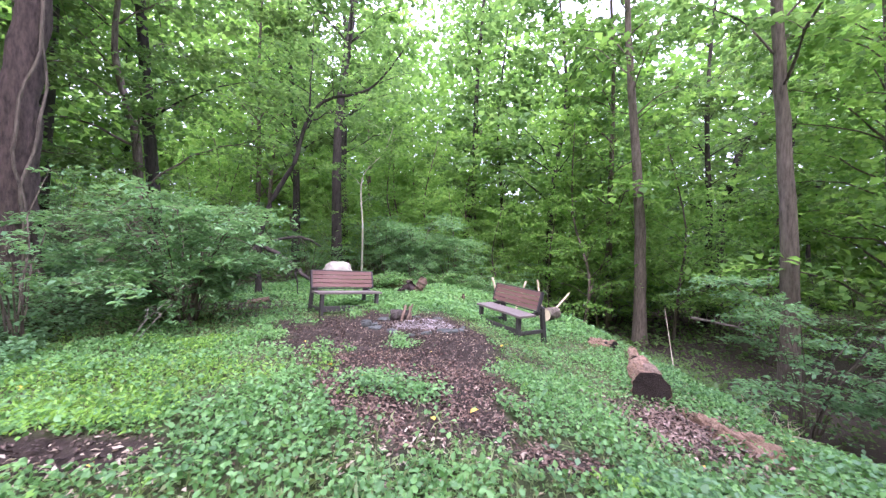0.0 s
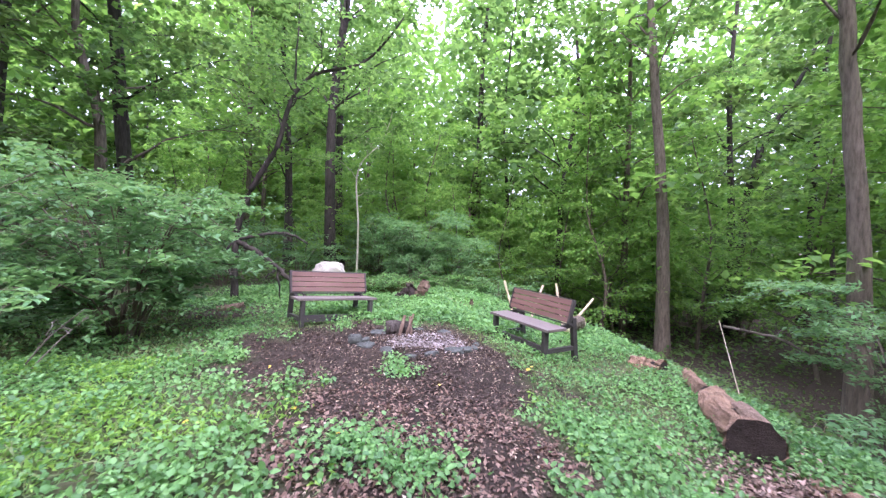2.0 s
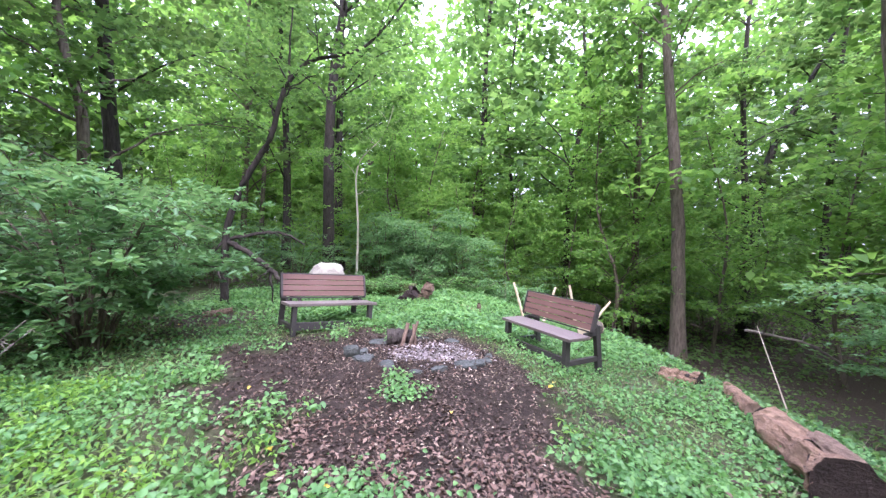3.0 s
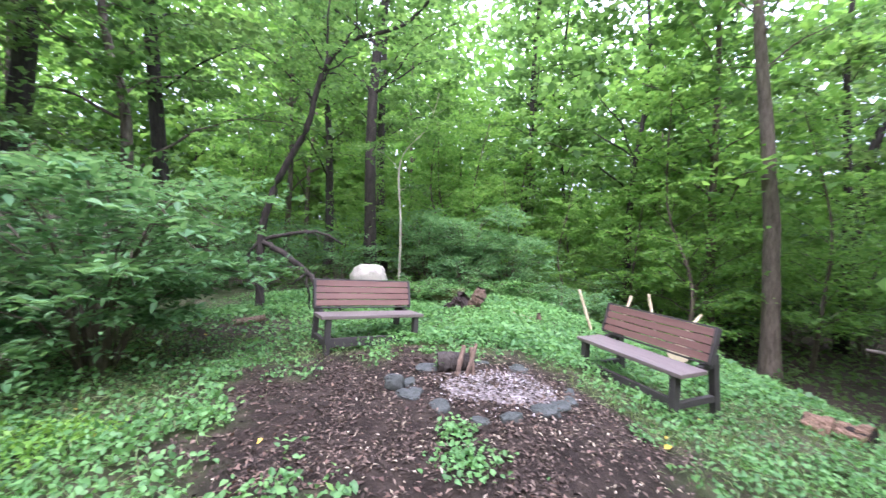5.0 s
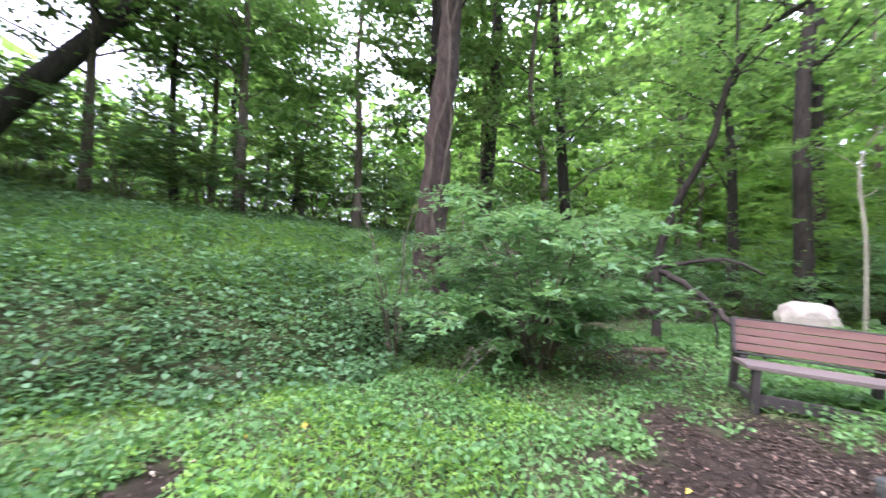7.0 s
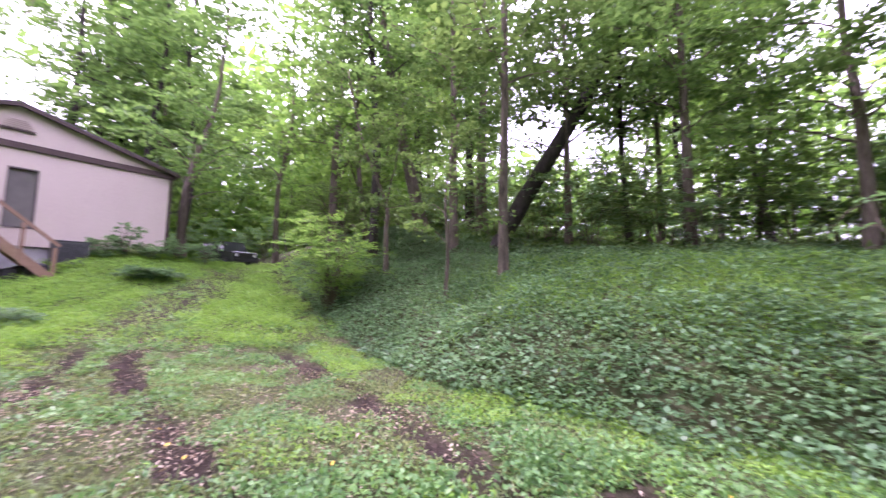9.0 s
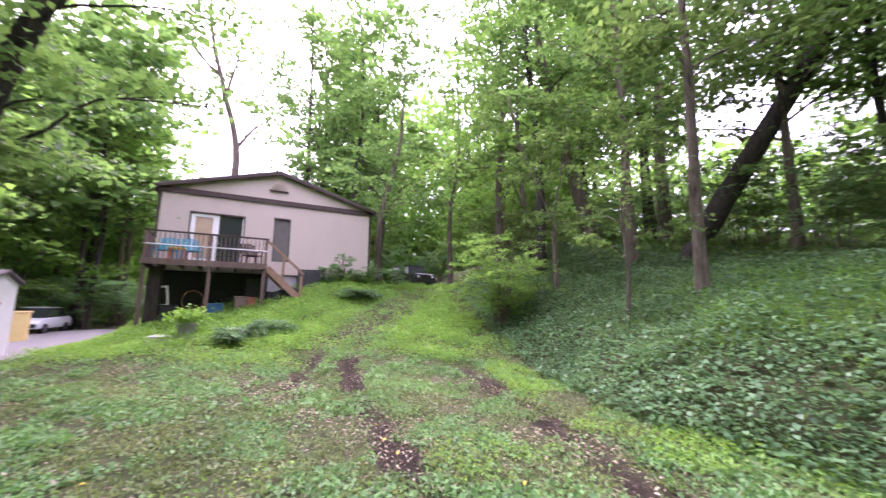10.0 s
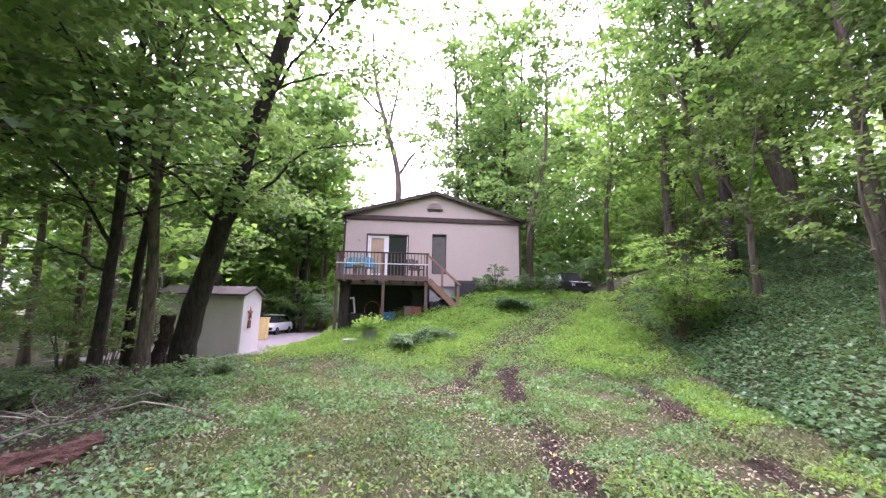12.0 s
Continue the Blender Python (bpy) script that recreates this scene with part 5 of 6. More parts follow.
def hprism(outline, y0, y1):
    bm = bmesh.new()
    lo = [bm.verts.new(HOUSE @ Vector((x, y0, z))) for x, z in outline]
    hi = [bm.verts.new(HOUSE @ Vector((x, y1, z))) for x, z in outline]
    bm.faces.new(lo)
    bm.faces.new(list(reversed(hi)))
    for i in range(len(outline)):
        j = (i + 1) % len(outline)
        bm.faces.new((lo[i], hi[i], hi[j], lo[j]))
    bmesh.ops.recalc_face_normals(bm, faces=bm.faces)
    return bm


house = thing("house", Matrix.Identity(4), "single-storey tan house with brown trim and gable", "house")
DX0, DX1, DH, WX0, WX1, WZ0, WZ1 = 1.002, 2.832, 2.05, 4.017, 4.606, 0.342, 2.148
for q in ((0, DX0, -0.25, EAVE - 0.15), (DX0, DX1, DH, EAVE - 0.15), (DX0, DX1, -0.25, 0.0), (DX1, WX0, -0.25, EAVE - 0.15), (WX0, WX1, WZ1, EAVE - 0.15), (WX0, WX1, -0.25, WZ0), (WX1, W, -0.25, EAVE - 0.15)):
    part("wall_section", hbox(q[0], q[1], -0.15, 0, q[2], q[3]), SIDING, house)
part("gable_wall", hprism([(0, EAVE - 0.15), (W, EAVE - 0.15), (W, EAVE), (W / 2, EAVE + RISE - 0.06), (0, EAVE)], -0.15, 0.0), SIDING, house)
part("side_wall", hbox(0.0, 0.15, -DEPTH, -0.15, -0.25, EAVE - 0.05), SIDING, house)
part("side_wall", hbox(W - 0.15, W, -DEPTH, -0.15, -0.25, EAVE - 0.05), SIDING, house)
part("back_wall", hbox(0, W, -DEPTH - 0.15, -DEPTH, -0.25, EAVE), SIDING, house)
part("floor", hbox(0.15, W - 0.15, -DEPTH, -0.15, -0.25, -0.02), BROWN_TRIM, house)
part("foundation", hbox(0.05, W - 0.05, -DEPTH, -0.08, -3.4, -0.255), CONCRETE, house)
part("fascia_band", hbox(-0.16, W + 0.16, 0.003, 0.06, EAVE - 0.20, EAVE), BROWN_TRIM, house, "dark brown band under the gable")
o = 0.2
for s in (0, 1):
    xa, xb = (-o, W / 2) if s == 0 else (W + o, W / 2)
    za, zb = EAVE - 0.01, EAVE + RISE
    part("roof_slope", hprism([(xa, za), (xb, zb), (xb, zb + 0.06), (xa, za + 0.06)], -DEPTH - 0.3, o), SHINGLE, house, "dark shingled roof slope")
    part("rake_board", hprism([(xa, za - 0.09), (xb, zb - 0.09), (xb, zb - 0.004), (xa, za - 0.004)], o - 0.05, o - 0.004), BROWN_TRIM, house)
    part("eave_soffit", hprism([(xa, za - 0.02), (xb, zb - 0.02), (xb, zb - 0.006), (xa, za - 0.006)], -0.1, o - 0.06), BROWN_TRIM, house)
    gx = -o - 0.05 if s == 0 else W + o + 0.05
    part("gutter", hbox(gx - 0.06, gx + 0.06, -DEPTH, o, EAVE - 0.10, EAVE + 0.02, 0.02), BROWN_TRIM, house)
    dx = -0.05 if s == 0 else W + 0.05
    part("downspout", hbox(dx - 0.04, dx + 0.04, 0.0, 0.07, -0.2, EAVE - 0.15, 0.01), BROWN_TRIM, house)
# arched louvre vent
vent = part("gable_vent", hprism([(W / 2 - 0.36 * math.cos(math.pi * i / 12), EAVE + 0.42 + 0.36 * math.sin(math.pi * i / 12)) for i in range(13)], 0.003, 0.03), SIDING, house, "half-round louvred vent")
for i in range(5):
    z = EAVE + 0.44 + 0.06 * i
    hw = 0.33 * math.sqrt(max(0.05, 1 - ((z + 0.03 - EAVE - 0.42) / 0.36) ** 2))
    part("louvre", hbox(W / 2 - hw, W / 2 + hw, 0.032, 0.055, z, z + 0.022), VENT, vent)
part("vent_sill", hbox(W / 2 - 0.38, W / 2 + 0.38, 0.003, 0.07, EAVE + 0.37, EAVE + 0.418), BROWN_TRIM, vent)
# patio door
door = part("patio_door", hbox(DX0, DX1, -0.11, -0.06, 0.0, 0.05), WHITE, house, "white patio door with one tan blind")
for x0, x1, z0, z1 in ((DX0 - 0.05, DX0, 0, DH + 0.05), (DX1, DX1 + 0.05, 0, DH + 0.05), (DX0, DX1, DH, DH + 0.05)):
    part("door_trim", hbox(x0, x1, -0.02, 0.02, z0, z1), BROWN_TRIM, door)
MIDX = (DX0 + DX1) / 2
for x0, x1, mat_ in ((DX0, DX0 + 0.16, WHITE), (MIDX - 0.17, MIDX, WHITE), (MIDX, MIDX + 0.05, WHITE), (DX1 - 0.04, DX1, WHITE)):
    part("stile", hbox(x0 + 0.002, x1 - 0.002, -0.10, -0.03, 0.05, DH - 0.002), mat_, door)
part("head_rail", hbox(DX0 + 0.16, MIDX - 0.17, -0.10, -0.03, DH - 0.14, DH - 0.004), WHITE, door)
part("kick_rail", hbox(DX0 + 0.16, MIDX - 0.17, -0.10, -0.03, 0.05, 0.26), WHITE, door)
part("pane", hbox(DX0 + 0.16, MIDX - 0.17, -0.075, -0.065, 0.26, DH - 0.14), BLIND, door, "glazed leaf with tan blind drawn")
part("pane", hbox(MIDX + 0.05, DX1 - 0.04, -0.08, -0.07, 0.05, DH - 0.01), GLASS, door, "dark reflecting sliding pane")
win = part("window", hbox(WX0, WX1, -0.09, -0.075, WZ0, WZ1), SCREEN, house, "tall narrow window behind a grey insect screen")
for x0, x1, z0, z1 in ((WX0 - 0.04, WX0, WZ0 - 0.04, WZ1 + 0.04), (WX1, WX1 + 0.04, WZ0 - 0.04, WZ1 + 0.04), (WX0, WX1, WZ1, WZ1 + 0.04), (WX0, WX1, WZ0 - 0.04, WZ0)):
    part("window_frame", hbox(x0, x1, -0.06, 0.015, z0, z1), SHINGLE, win)

# ---- deck ----
deck = thing("deck", Matrix.Identity(4), "raised weathered wooden deck with railings", "deck")
XL, XR, DD, RH = -0.055, 3.70, 1.745, 0.975
for i in range(12):
    y0 = 0.02 + i * (DD - 0.02) / 12
    part("deck_board", hbox(XL, XR, y0 + 0.004, y0 + (DD - 0.02) / 12 - 0.004, -0.04, 0.0), DECKWOOD, deck)
part("front_joist", hbox(XL - 0.02, XR + 0.02, DD, DD + 0.05, -0.20, 0.005, 0.006), DECKWOOD, deck)
for x in (XL, XR - 0.05):
    part("side_joist", hbox(x, x + 0.05, 0.02, DD - 0.002, -0.24, -0.042), DECKWOOD, deck)
for i in range(6):
    x = XL + 0.4 + i * 0.58
    part("joist", hbox(x, x + 0.045, 0.02, DD - 0.002, -0.22, -0.042), DECKWOOD, deck)


def h_ground(x, y):
    w = HOUSE @ Vector((x, y, 0))
    return up_to(w.x, w.y) - HOUSE.translation.z


for x in (XL + 0.02, (XL + XR) / 2, XR - 0.13):
    part("support_post", hbox(x, x + 0.11, DD - 0.12, DD - 0.002, h_ground(x, DD) - 0.15, -0.24, 0.008), DECKWOOD, deck)
part("support_post", hbox(XL + 0.16, XL + 0.55, DD - 0.7, DD - 0.3, h_ground(XL, DD - 1) - 0.3, -0.24, 0.04), BARK_DARK, deck, "dark panel beneath the deck")
for x in (XL, (XL + XR) / 2 - 0.04, XR - 0.09):
    part("rail_post", hbox(x, x + 0.09, DD - 0.09, DD - 0.002, 0.0, RH - 0.04, 0.006), DECKWOOD, deck)
part("top_rail", hbox(XL - 0.03, XR + 0.03, DD - 0.12, DD + 0.02, RH - 0.04, RH, 0.008), BROWN_TRIM, deck)
part("mid_rail", hbox(XL, XR, DD + 0.0, DD + 0.03, 0.47, 0.505), WHITE, deck, "pale middle rail with string lights")
for i in range(26):
    x = XL + 0.13 + i * (XR - XL - 0.3) / 25
    part("baluster", hbox(x, x + 0.03, DD - 0.06, DD - 0.03, 0.0, RH - 0.04), DECKWOOD, deck)
for xs in (XL,):
    part("top_rail", hbox(xs - 0.03, xs + 0.09, 0.03, DD - 0.125, RH - 0.04, RH, 0.008), BROWN_TRIM, deck)
    for i in range(10):
        y = 0.12 + i * 0.155
        part("baluster", hbox(xs + 0.02, xs + 0.05, y, y + 0.03, 0.0, RH - 0.04), DECKWOOD, deck)

stairs = thing("deck_stairs", Matrix.Identity(4), "stained wooden stairs with slanting handrail", "stairs")
SX0, SX1, SZ = XR + 0.02, XR + 1.32, -1.27


def hbeam(a, b, w, d):
    bm = bmesh.new()
    beam(bm, HOUSE @ Vector(a), HOUSE @ Vector(b), w, d, 0.004)
    return bm


for y in (0.75, 1.65):
    part("stringer", hbeam((SX0, y, -0.13), (SX1, y, SZ - 0.08), 0.05, 0.24), STAIRWOOD, stairs)
for i in range(6):
    f = (i + 0.6) / 6.4
    x, z = SX0 + (SX1 - SX0) * f, -0.05 + (SZ + 0.03) * f
    part("tread", hbox(x - 0.13, x + 0.13, 0.78, 1.62, z - 0.035, z), STAIRWOOD, stairs)
part("handrail", hbeam((SX0 - 0.05, 1.66, RH - 0.05), (SX1 + 0.05, 1.66, SZ + 0.95), 0.05, 0.09), STAIRWOOD, stairs)
for f in (0.45, 0.97):
    x, z = SX0 + (SX1 - SX0) * f, SZ * f
    part("newel", hbox(x - 0.045, x + 0.045, 1.6, 1.69, z - 0.3, z + 0.86, 0.005), STAIRWOOD, stairs)


# ---- on and under the deck ----
def hplace(x, y, z, turn=0):
    return Matrix.Translation(HOUSE @ Vector((x, y, z))) @ Matrix.Rotation(turn, 4, "Z")


def lawn_chair(m, mat, label):
    c = thing("lawn_chair", m, label, "chair", "chairs on the deck")
    part("seat", boxed(-0.26, 0.26, -0.24, 0.26, 0.36, 0.40, bevel=0.012), mat, c)
    for i in range(5):
        x = -0.23 + i * 0.115
        part("back_slat", boxed(x - 0.045, x + 0.045, -0.01, 0.015, 0.40, 0.92 - 0.03 * abs(i - 2), Matrix.Translation((0, 0.26, 0)) @ Matrix.Rotation(-0.15, 4, "X"), 0.006), mat, c)
    for sx in (-1, 1):
        part("arm", boxed(sx * 0.30 - 0.05, sx * 0.30 + 0.05, -0.28, 0.30, 0.56, 0.585, bevel=0.008), mat, c)
        for y in (-0.24, 0.22):
            part("leg", boxed(sx * 0.28 - 0.03, sx * 0.28 + 0.03, y - 0.03, y + 0.03, 0, 0.56, bevel=0.006), mat, c)
    return c


lawn_chair(hplace(0.45, 1.0, 0, 2.9), TEAL, "turquoise plastic lawn chair on the deck")
lawn_chair(hplace(1.25, 1.05, 0, 3.4), TEAL, "turquoise plastic lawn chair beside a yellow table")
lawn_chair(hplace(3.2, 0.9, 0, 3.5), BROWN_TRIM, "dark brown lawn chair on the deck")
tbl = thing("side_table", hplace(0.85, 1.35, 0), "yellow plastic side table on the deck", "table")
part("tabletop", boxed(-0.24, 0.24, -0.2, 0.2, 0.40, 0.44, bevel=0.012), YELLOWP, tbl)
for sx in (-1, 1):
    for sy in (-1, 1):
        part("leg", boxed(sx * 0.2 - 0.025, sx * 0.2 + 0.025, sy * 0.16 - 0.025, sy * 0.16 + 0.025, 0, 0.40), ORANGE, tbl)


def pot(m, r, h, mat, label, plant=True, seed=1):
    p = thing("planter", m, label, "planter")
    V, Fc = [], []
    tube(V, Fc, [(0, 0, 0), (0, 0, h * 0.9), (0, 0, h * 0.9), (0, 0, h), (0, 0, h), (0, 0, h * 0.85)], [r * 0.8, r, r * 1.08, r * 1.08, r * 0.95, r * 0.9], 20)
    part_mesh("pot", poly("pot", V, Fc), mat, p, smooth=False)
    if plant:
        rng = np.random.default_rng(seed)
        pos = rng.normal(0, 1, (420, 3)) * (r * 0.95, r * 0.95, 0.12) + (0, 0, h + 0.16)
        part_mesh("plant", leaves("plant", pos, rng.uniform(0.08, 0.16, 420), rng, 0.5, 0.6), LEAF_LUSH, p)["kind"] = "stuff"
    return p


wp = Vector((0.0, -10.75, 0))
pot(Matrix.Translation((wp.x, wp.y, up_to(wp.x, wp.y) + 0.08)), 0.24, 0.42, CONCRETE, "round grey planter with leafy green plant on a slab", True, 5)
slab = Vector((0.1, -11.2))
bm = boxed(-0.75, 0.75, -0.4, 0.55, -0.15, 0.09, Matrix.Translation((slab.x, slab.y, up_to(slab.x, slab.y))) @ Matrix.Rotation(-0.1, 4, "Z"), 0.02)
tagged(part("stone_slab", bm, CONCRETE), "pale flat stone slab below the deck", "slab")


def crate(x, y, w, d, h, mat, label, name, category):
    t = thing(name, hplace(x, y, h_ground(x, y)), label, category)
    part("body", boxed(-w / 2, w / 2, -d / 2, d / 2, -0.04, h, bevel=0.03), mat, t)
    part("lid", boxed(-w / 2 - 0.02, w / 2 + 0.02, -d / 2 - 0.02, d / 2 + 0.02, h, h + 0.05, bevel=0.015), mat, t)
    return t


crate(2.95, 1.25, 0.42, 0.4, 0.45, DECKWOOD, "brown wooden crate stored under the deck", "crate", "crate")
crate(3.3, 1.3, 0.3, 0.35, 0.36, FLAGRED, "red-brown storage box under the deck", "storage_box", "box")
crate(2.15, 1.15, 0.5, 0.4, 0.34, BLUEP, "blue plastic tub under the deck", "tub", "tub")
# added box, no real bin: its black stands in for the dark here
crate(3.35, 0.6, 0.6, 0.5, 0.95, BLACKSTUFF, "added black box standing in for the darkness under the deck", "storage_bin", "bin")
crate(0.75, 1.1, 0.45, 0.5, 0.55, BLACKSTUFF, "dark covered grill under the deck", "covered_grill", "grill")
for i in range(5):
    x = 3.95 + 0.2 * i
    w = HOUSE @ Vector((x, 1.2 + 0.12 * (i % 2), 0))
    lump("refuse_sack", (w.x, w.y, up_to(w.x, w.y) + 0.2), (0.42, 0.4, 0.5), 200 + i, BLACKSTUFF, "black filled sack beneath the stairs", "sack", "sacks under the stairs")
frame_ = thing("old_window", hplace(0.62, 1.2, h_ground(0.62, 1.2)), "pale old window frame leaning under the deck", "window")
for x0, x1, z0, z1 in ((-0.22, -0.16, 0.0, 1.3), (0.16, 0.22, 0.0, 1.3), (-0.16, 0.16, 1.24, 1.3), (-0.16, 0.16, 0.0, 0.06), (-0.16, 0.16, 0.62, 0.66)):
    part("frame_bar", boxed(x0, x1, -0.02, 0.02, z0, z1, Matrix.Rotation(0.12, 4, "Y"), 0.005), SHEDPAINT, frame_)
hoop = thing("wheel_hoop", hplace(1.45, 1.25, h_ground(1.45, 1.25)), "rusty round hoop stand under the deck", "hoop")
V, Fc = [], []
tube(V, Fc, [(0.32 * math.cos(a * math.pi / 12), 0.04 * math.sin(a), 0.62 + 0.36 * math.sin(a * math.pi / 12)) for a in range(25)], [0.014] * 25, 6)
part_mesh("ring", poly("ring", V, Fc), FLAGRED, hoop)
for sx in (-1, 1):
    bm = bmesh.new()
    beam(bm, (sx * 0.25, 0, -0.05), (sx * 0.1, 0, 0.35), 0.025, 0.025)
    part("leg", bm, FLAGRED, hoop)
# black sheet over the foundation: the deck's shade put in as colour
part("back_panel", hbox(0.1, 3.9, -0.02, 0.02, -2.5, -0.26), BLACKSTUFF, deck, "black sheet painted as the shade beneath the deck")

ac = thing("air_conditioner", hplace(5.45, 0.55, h_ground(5.45, 0.55)), "grey outdoor air conditioning unit by the wall", "air conditioner")
part("casing", boxed(-0.40, 0.40, -0.36, 0.36, 0.0, 0.72, bevel=0.03), GREYMETAL, ac)
for i in range(15):
    x = -0.36 + i * 0.05
    part("grille_bar", boxed(x, x + 0.016, 0.362, 0.378, 0.06, 0.64), BLACKSTUFF, ac)
part("top_cover", boxed(-0.42, 0.42, -0.38, 0.38, 0.722, 0.76, bevel=0.015), GREYMETAL, ac)

# plants along the wall
for i, (x, y, h) in enumerate(((6.2, 0.6, 0.9), (6.8, 0.7, 1.3), (7.5, 0.8, 0.9), (8.3, 0.9, 0.9), (9.2, 1.0, 1.0))):
    w = HOUSE @ Vector((x, y, 0))
    shrub("wall_plant", "leafy garden plant growing against the house", (w.x, w.y), h, 0.5, 210 + i, LEAF_SHRUB, 12, 16, (0.06, 0.12), 5)
for i, (x, y) in enumerate(((-2.2, -10.0), (-1.3, -9.6), (-5.6, -12.0))):
    shrub("slope_ivy_clump", "dark leafy clump among the bright weeds", (x, y), 0.42, 0.75, 220 + i, LEAF_IVY, 24, 16, (0.08, 0.14), 6)

# ---- the yard beyond ----
SH = Matrix.Translation((4.75, -12.9, up_to(4.75, -12.9))) @ Matrix.Rotation(-0.09, 4, "Z")
shed = thing("shed", SH, "small cream garden shed with low shingled roof", "shed")
part("wall", boxed(0.05, 3.0, -1.65, 0.0, -0.3, 2.18), SHEDPAINT, shed)
part("end_wall", boxed(-0.01, 0.049, -1.65, 0.01, -0.3, 2.18), WHITE, shed, "pale end wall facing the drive")
for s in (0, 1):
    y0, y1 = (0.15, -0.82) if s == 0 else (-1.8, -0.82)
    bm = bmesh.new()
    co = [(-0.12, y0, 2.16), (3.15, y0, 2.16), (3.15, y1, 2.50), (-0.12, y1, 2.50)]
    vs = [bm.verts.new(c) for c in co] + [bm.verts.new((a, b, c + 0.07)) for a, b, c in co]
    for q in ((0, 1, 2, 3), (4, 7, 6, 5), (0, 4, 5, 1), (1, 5, 6, 2), (2, 6, 7, 3), (3, 7, 4, 0)):
        bm.faces.new([vs[i] for i in q])
    bmesh.ops.recalc_face_normals(bm, faces=bm.faces)
    part("roof_slope", bm, SHINGLE, shed)
bm = bmesh.new()
vs = [bm.verts.new((-0.008, y, z)) for y, z in ((0.01, 2.18), (-1.65, 2.18), (-0.82, 2.48))] + [bm.verts.new((0.045, y, z)) for y, z in ((0.01, 2.18), (-1.65, 2.18), (-0.82, 2.48))]
for q in ((0, 1, 2), (5, 4, 3), (0, 3, 4, 1), (1, 4, 5, 2), (2, 5, 3, 0)):
    bm.faces.new([vs[i] for i in q])
part("gable", bm, WHITE, shed)
orn = part("ornament", boxed(-0.05, -0.012, -0.72, -0.48, 0.95, 1.25, bevel=0.01), FLAGRED, shed, "red-brown hanging basket ornament")
bm = bmesh.new()
rays = [bm.verts.new((-0.035, -0.6 + (0.3 if i % 2 == 0 else 0.12) * math.sin(math.pi * i / 5), 1.52 + (0.3 if i % 2 == 0 else 0.12) * math.cos(math.pi * i / 5))) for i in range(10)]
boss = bm.verts.new((-0.085, -0.6, 1.52))
for i in range(10):
    bm.faces.new((rays[i], rays[(i + 1) % 10], boss))
bm.faces.new(list(reversed(rays)))
part("star", bm, FLAGRED, orn, "five-pointed red-brown star")
bm = bmesh.new()
beam(bm, (-0.03, -0.6, 1.25), (-0.03, -0.6, 1.6), 0.05, 0.02)
part("hanger", bm, FLAGRED, orn)

GX, GY = np.meshgrid(np.linspace(1.7, 11, 34), np.linspace(-29, -13.2, 50))
GX = GX + 0.25 * np.sin(GY * 1.3)
me = poly("gravel_drive", np.stack([GX, GY, land(GX, GY) + 0.03], 2).reshape(-1, 3), [(j * 34 + i, j * 34 + i + 1, j * 34 + i + 35, j * 34 + i + 34) for j in range(49) for i in range(33)])
tagged(part_mesh("gravel_drive", me, GRAVEL, smooth=True), "pale gravel parking drive behind the shed", "drive", kind="structure")


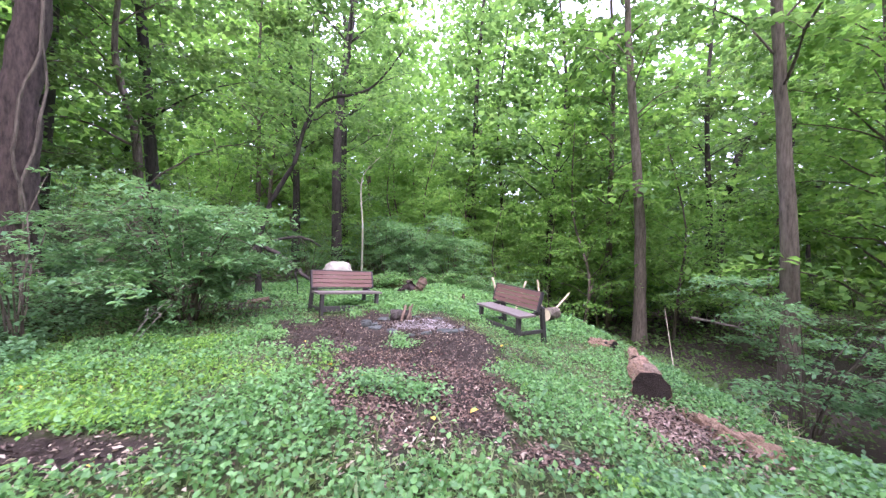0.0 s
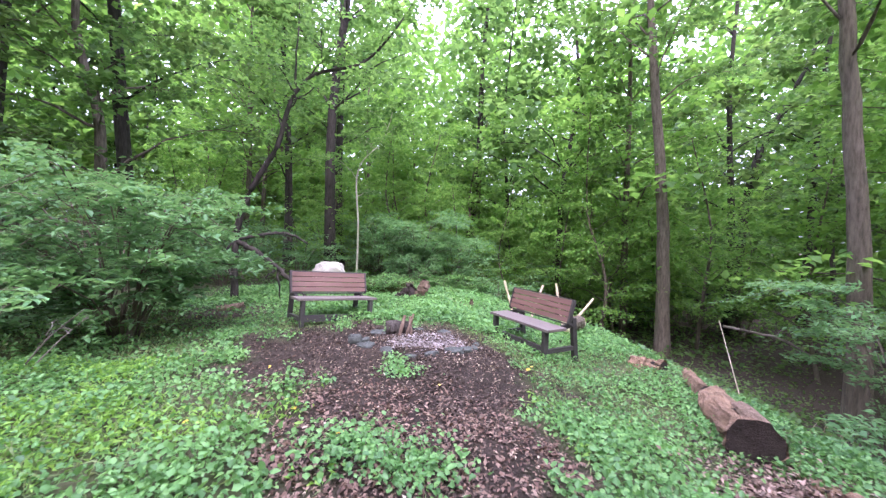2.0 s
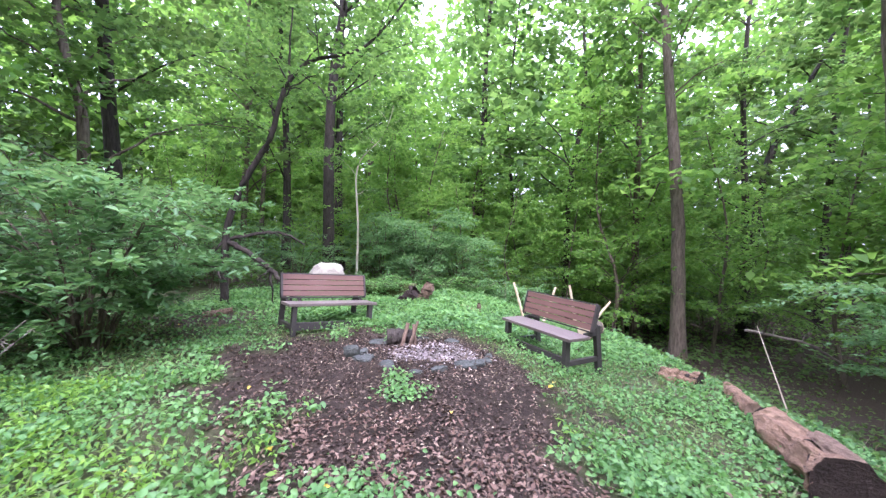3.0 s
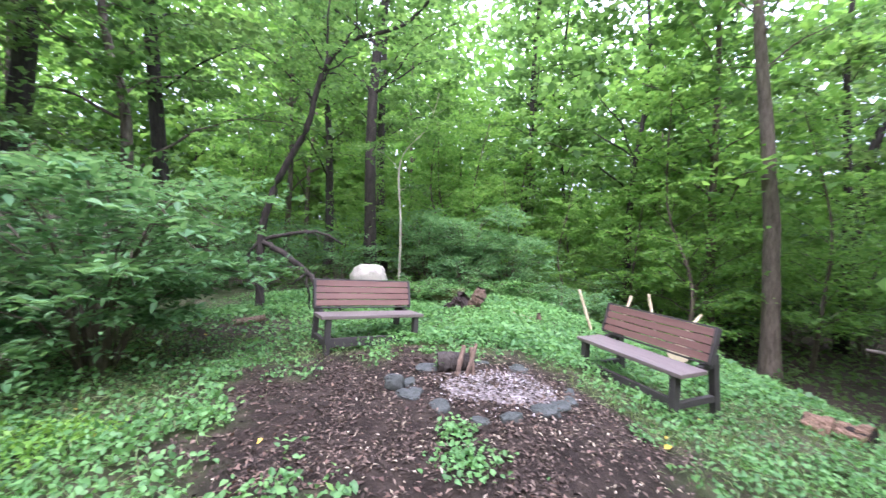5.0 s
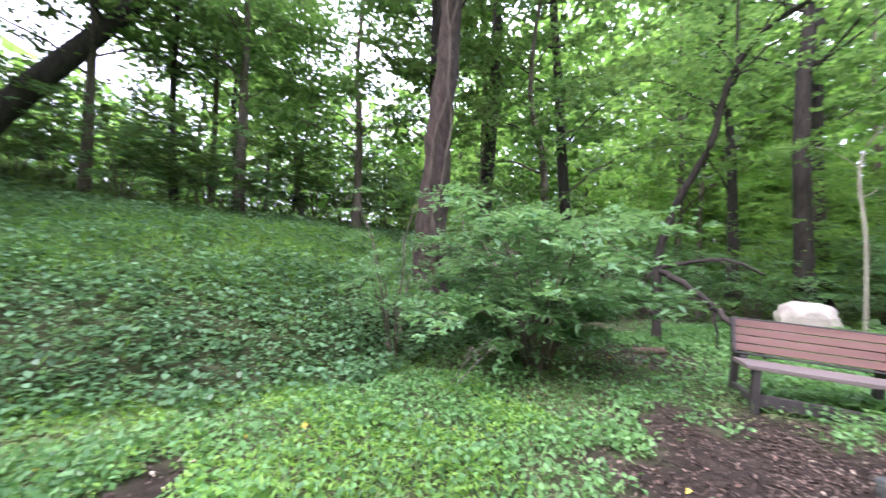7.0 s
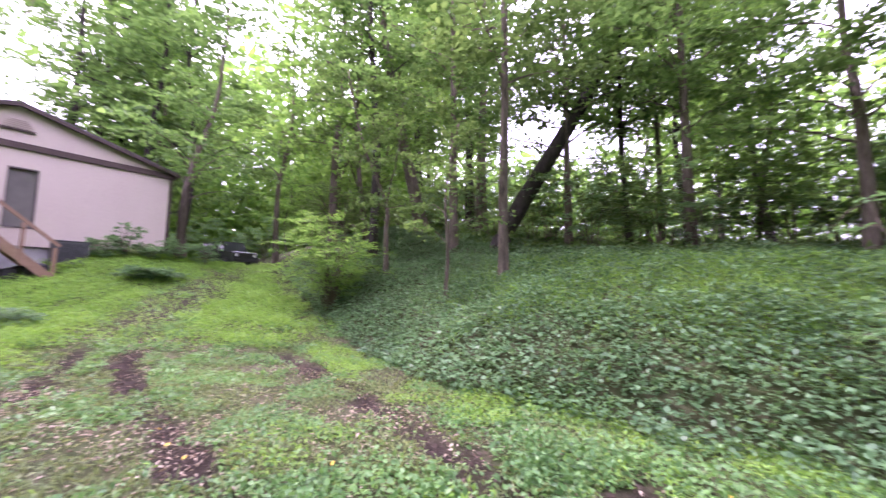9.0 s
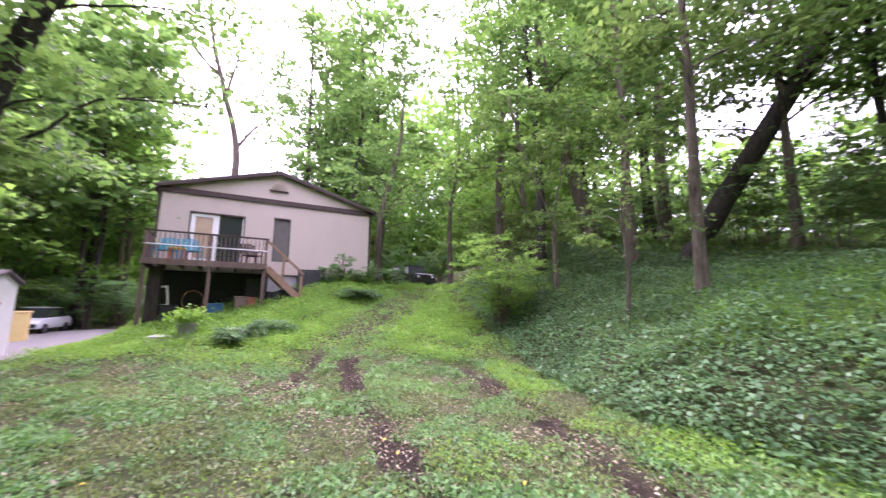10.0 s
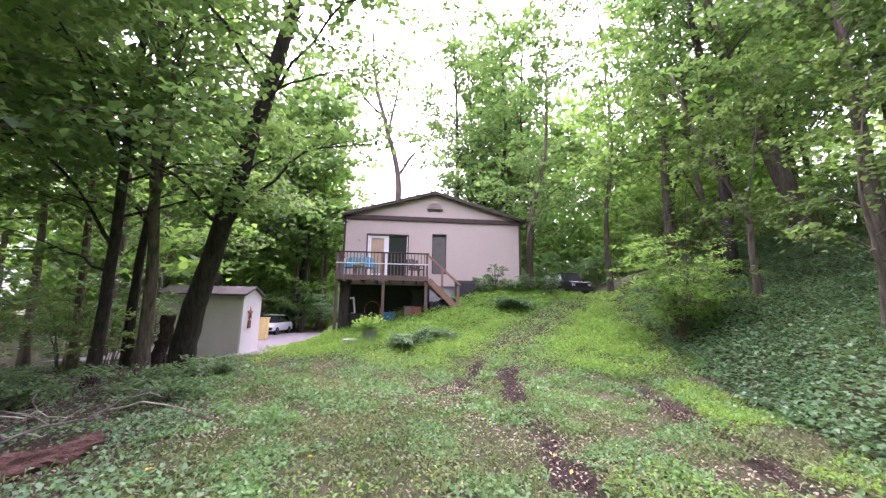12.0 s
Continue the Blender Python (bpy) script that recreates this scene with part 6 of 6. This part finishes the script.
def car(m, paint, label, length=4.3, width=1.75, height=1.5, tall=False):
    """A parked car with body, glasshouse, wheels and lamps."""
    c = thing("car", m, label, "car")
    L = length / 2
    if tall:
        prof = [(-L, 0.45), (-L, 1.0), (-L + 0.12, 1.08), (-L + 1.15, 1.12), (L - 0.1, 1.12), (L, 0.95), (L, 0.45)]
        cab = [(-L + 1.1, 1.12), (-L + 1.45, height), (L - 0.15, height), (L - 0.05, 1.12)]
    else:
        prof = [(-L, 0.35), (-L, 0.65), (-L + 0.25, 0.80), (-L + 1.1, 0.92), (L - 0.15, 0.98), (L, 0.75), (L, 0.35)]
        cab = [(-L + 0.95, 0.92), (-L + 1.75, height), (L - 1.1, height), (L - 0.12, 0.97)]

    def side(outline, w0, w1):
        b = bmesh.new()
        zt = max(z for _, z in outline)
        zl = min(z for _, z in outline)
        rows = []
        for sgn in (-1, 1):
            rows.append([b.verts.new((x, sgn * (w0 + (w1 - w0) * (z - zl) / (zt - zl)), z)) for x, z in outline])
        b.faces.new(rows[0])
        b.faces.new(list(reversed(rows[1])))
        for i in range(len(outline)):
            j = (i + 1) % len(outline)
            b.faces.new((rows[0][i], rows[1][i], rows[1][j], rows[0][j]))
        bmesh.ops.recalc_face_normals(b, faces=b.faces)
        bmesh.ops.bevel(b, geom=list(b.edges), offset=0.05, segments=2, affect="EDGES")
        return b

    part("body", side(prof, width / 2, width / 2 - 0.04), paint, c)
    part("glasshouse", side(cab, width / 2 - 0.06, width / 2 - 0.2), GLASS, c)
    x0, x1 = cab[1][0], cab[2][0]
    part("roof", boxed(x0 + 0.02, x1 - 0.02, -width / 2 + 0.2, width / 2 - 0.2, height - 0.03, height + 0.025, bevel=0.02), paint, c)
    for sx in (-L + 0.8, L - 0.75):
        for sy in (-1, 1):
            r = 0.38 if tall else 0.31
            V, Fc = [], []
            tube(V, Fc, [(sx, sy * (width / 2 - 0.2), r), (sx, sy * (width / 2 + 0.02), r)], [r, r], 22)
            wh = part_mesh("wheel", poly("wheel", V, Fc), BLACKSTUFF, c)
            V, Fc = [], []
            tube(V, Fc, [(sx, sy * (width / 2 + 0.01), r), (sx, sy * (width / 2 + 0.03), r)], [r * 0.62, r * 0.55], 16)
            part_mesh("rim", poly("rim", V, Fc), GREYMETAL, wh)
    for sy in (-1, 1):
        z = 0.85 if tall else 0.62
        part("headlight", boxed(-L - 0.02, -L + 0.06, sy * 0.6 - 0.12, sy * 0.6 + 0.12, z - 0.09, z + 0.09, bevel=0.03), WHITE, c)
    part("bumper", boxed(-L - 0.1, -L + 0.05, -width / 2 + 0.05, width / 2 - 0.05, 0.42, 0.62, bevel=0.04), BLACKSTUFF, c)
    part("grille", boxed(-L - 0.015, -L + 0.04, -0.42, 0.42, 0.68 if tall else 0.5, 0.98 if tall else 0.62), BLACKSTUFF, c)
    if tall:
        V, Fc = [], []
        tube(V, Fc, [(-L - 0.12, -0.7, 0.62), (-L - 0.14, -0.62, 0.95), (-L - 0.14, 0.62, 0.95), (-L - 0.12, 0.7, 0.62)], [0.035] * 4, 8)
        part_mesh("bull_bar", poly("bull_bar", V, Fc), BLACKSTUFF, c)
    return c


cz = up_to(-13.9, -23.6)
car(Matrix.Translation((-13.9, -23.6, cz)) @ Matrix.Rotation(radians(-88), 4, "Z"), DARKCAR, "dark glossy off-road car parked uphill beside the drive", 4.2, 1.8, 1.8, True)
wz = up_to(8.4, -28.8)
car(Matrix.Translation((7.75, -28.8, wz + 0.03)) @ Matrix.Rotation(radians(-98), 4, "Z"), WHITECAR, "white compact car parked on gravel behind the shed", 3.9)
box_ = thing("yellow_bin", Matrix.Translation((6.5, -22.0, up_to(6.5, -22.0))), "cream yellow storage bin beside the shed", "bin")
part("body", boxed(-0.27, 0.27, -0.25, 0.25, -0.05, 1.25, bevel=0.05), CREAM, box_)
part("lid", boxed(-0.3, 0.3, -0.28, 0.28, 1.25, 1.34, bevel=0.03), CREAM, box_)
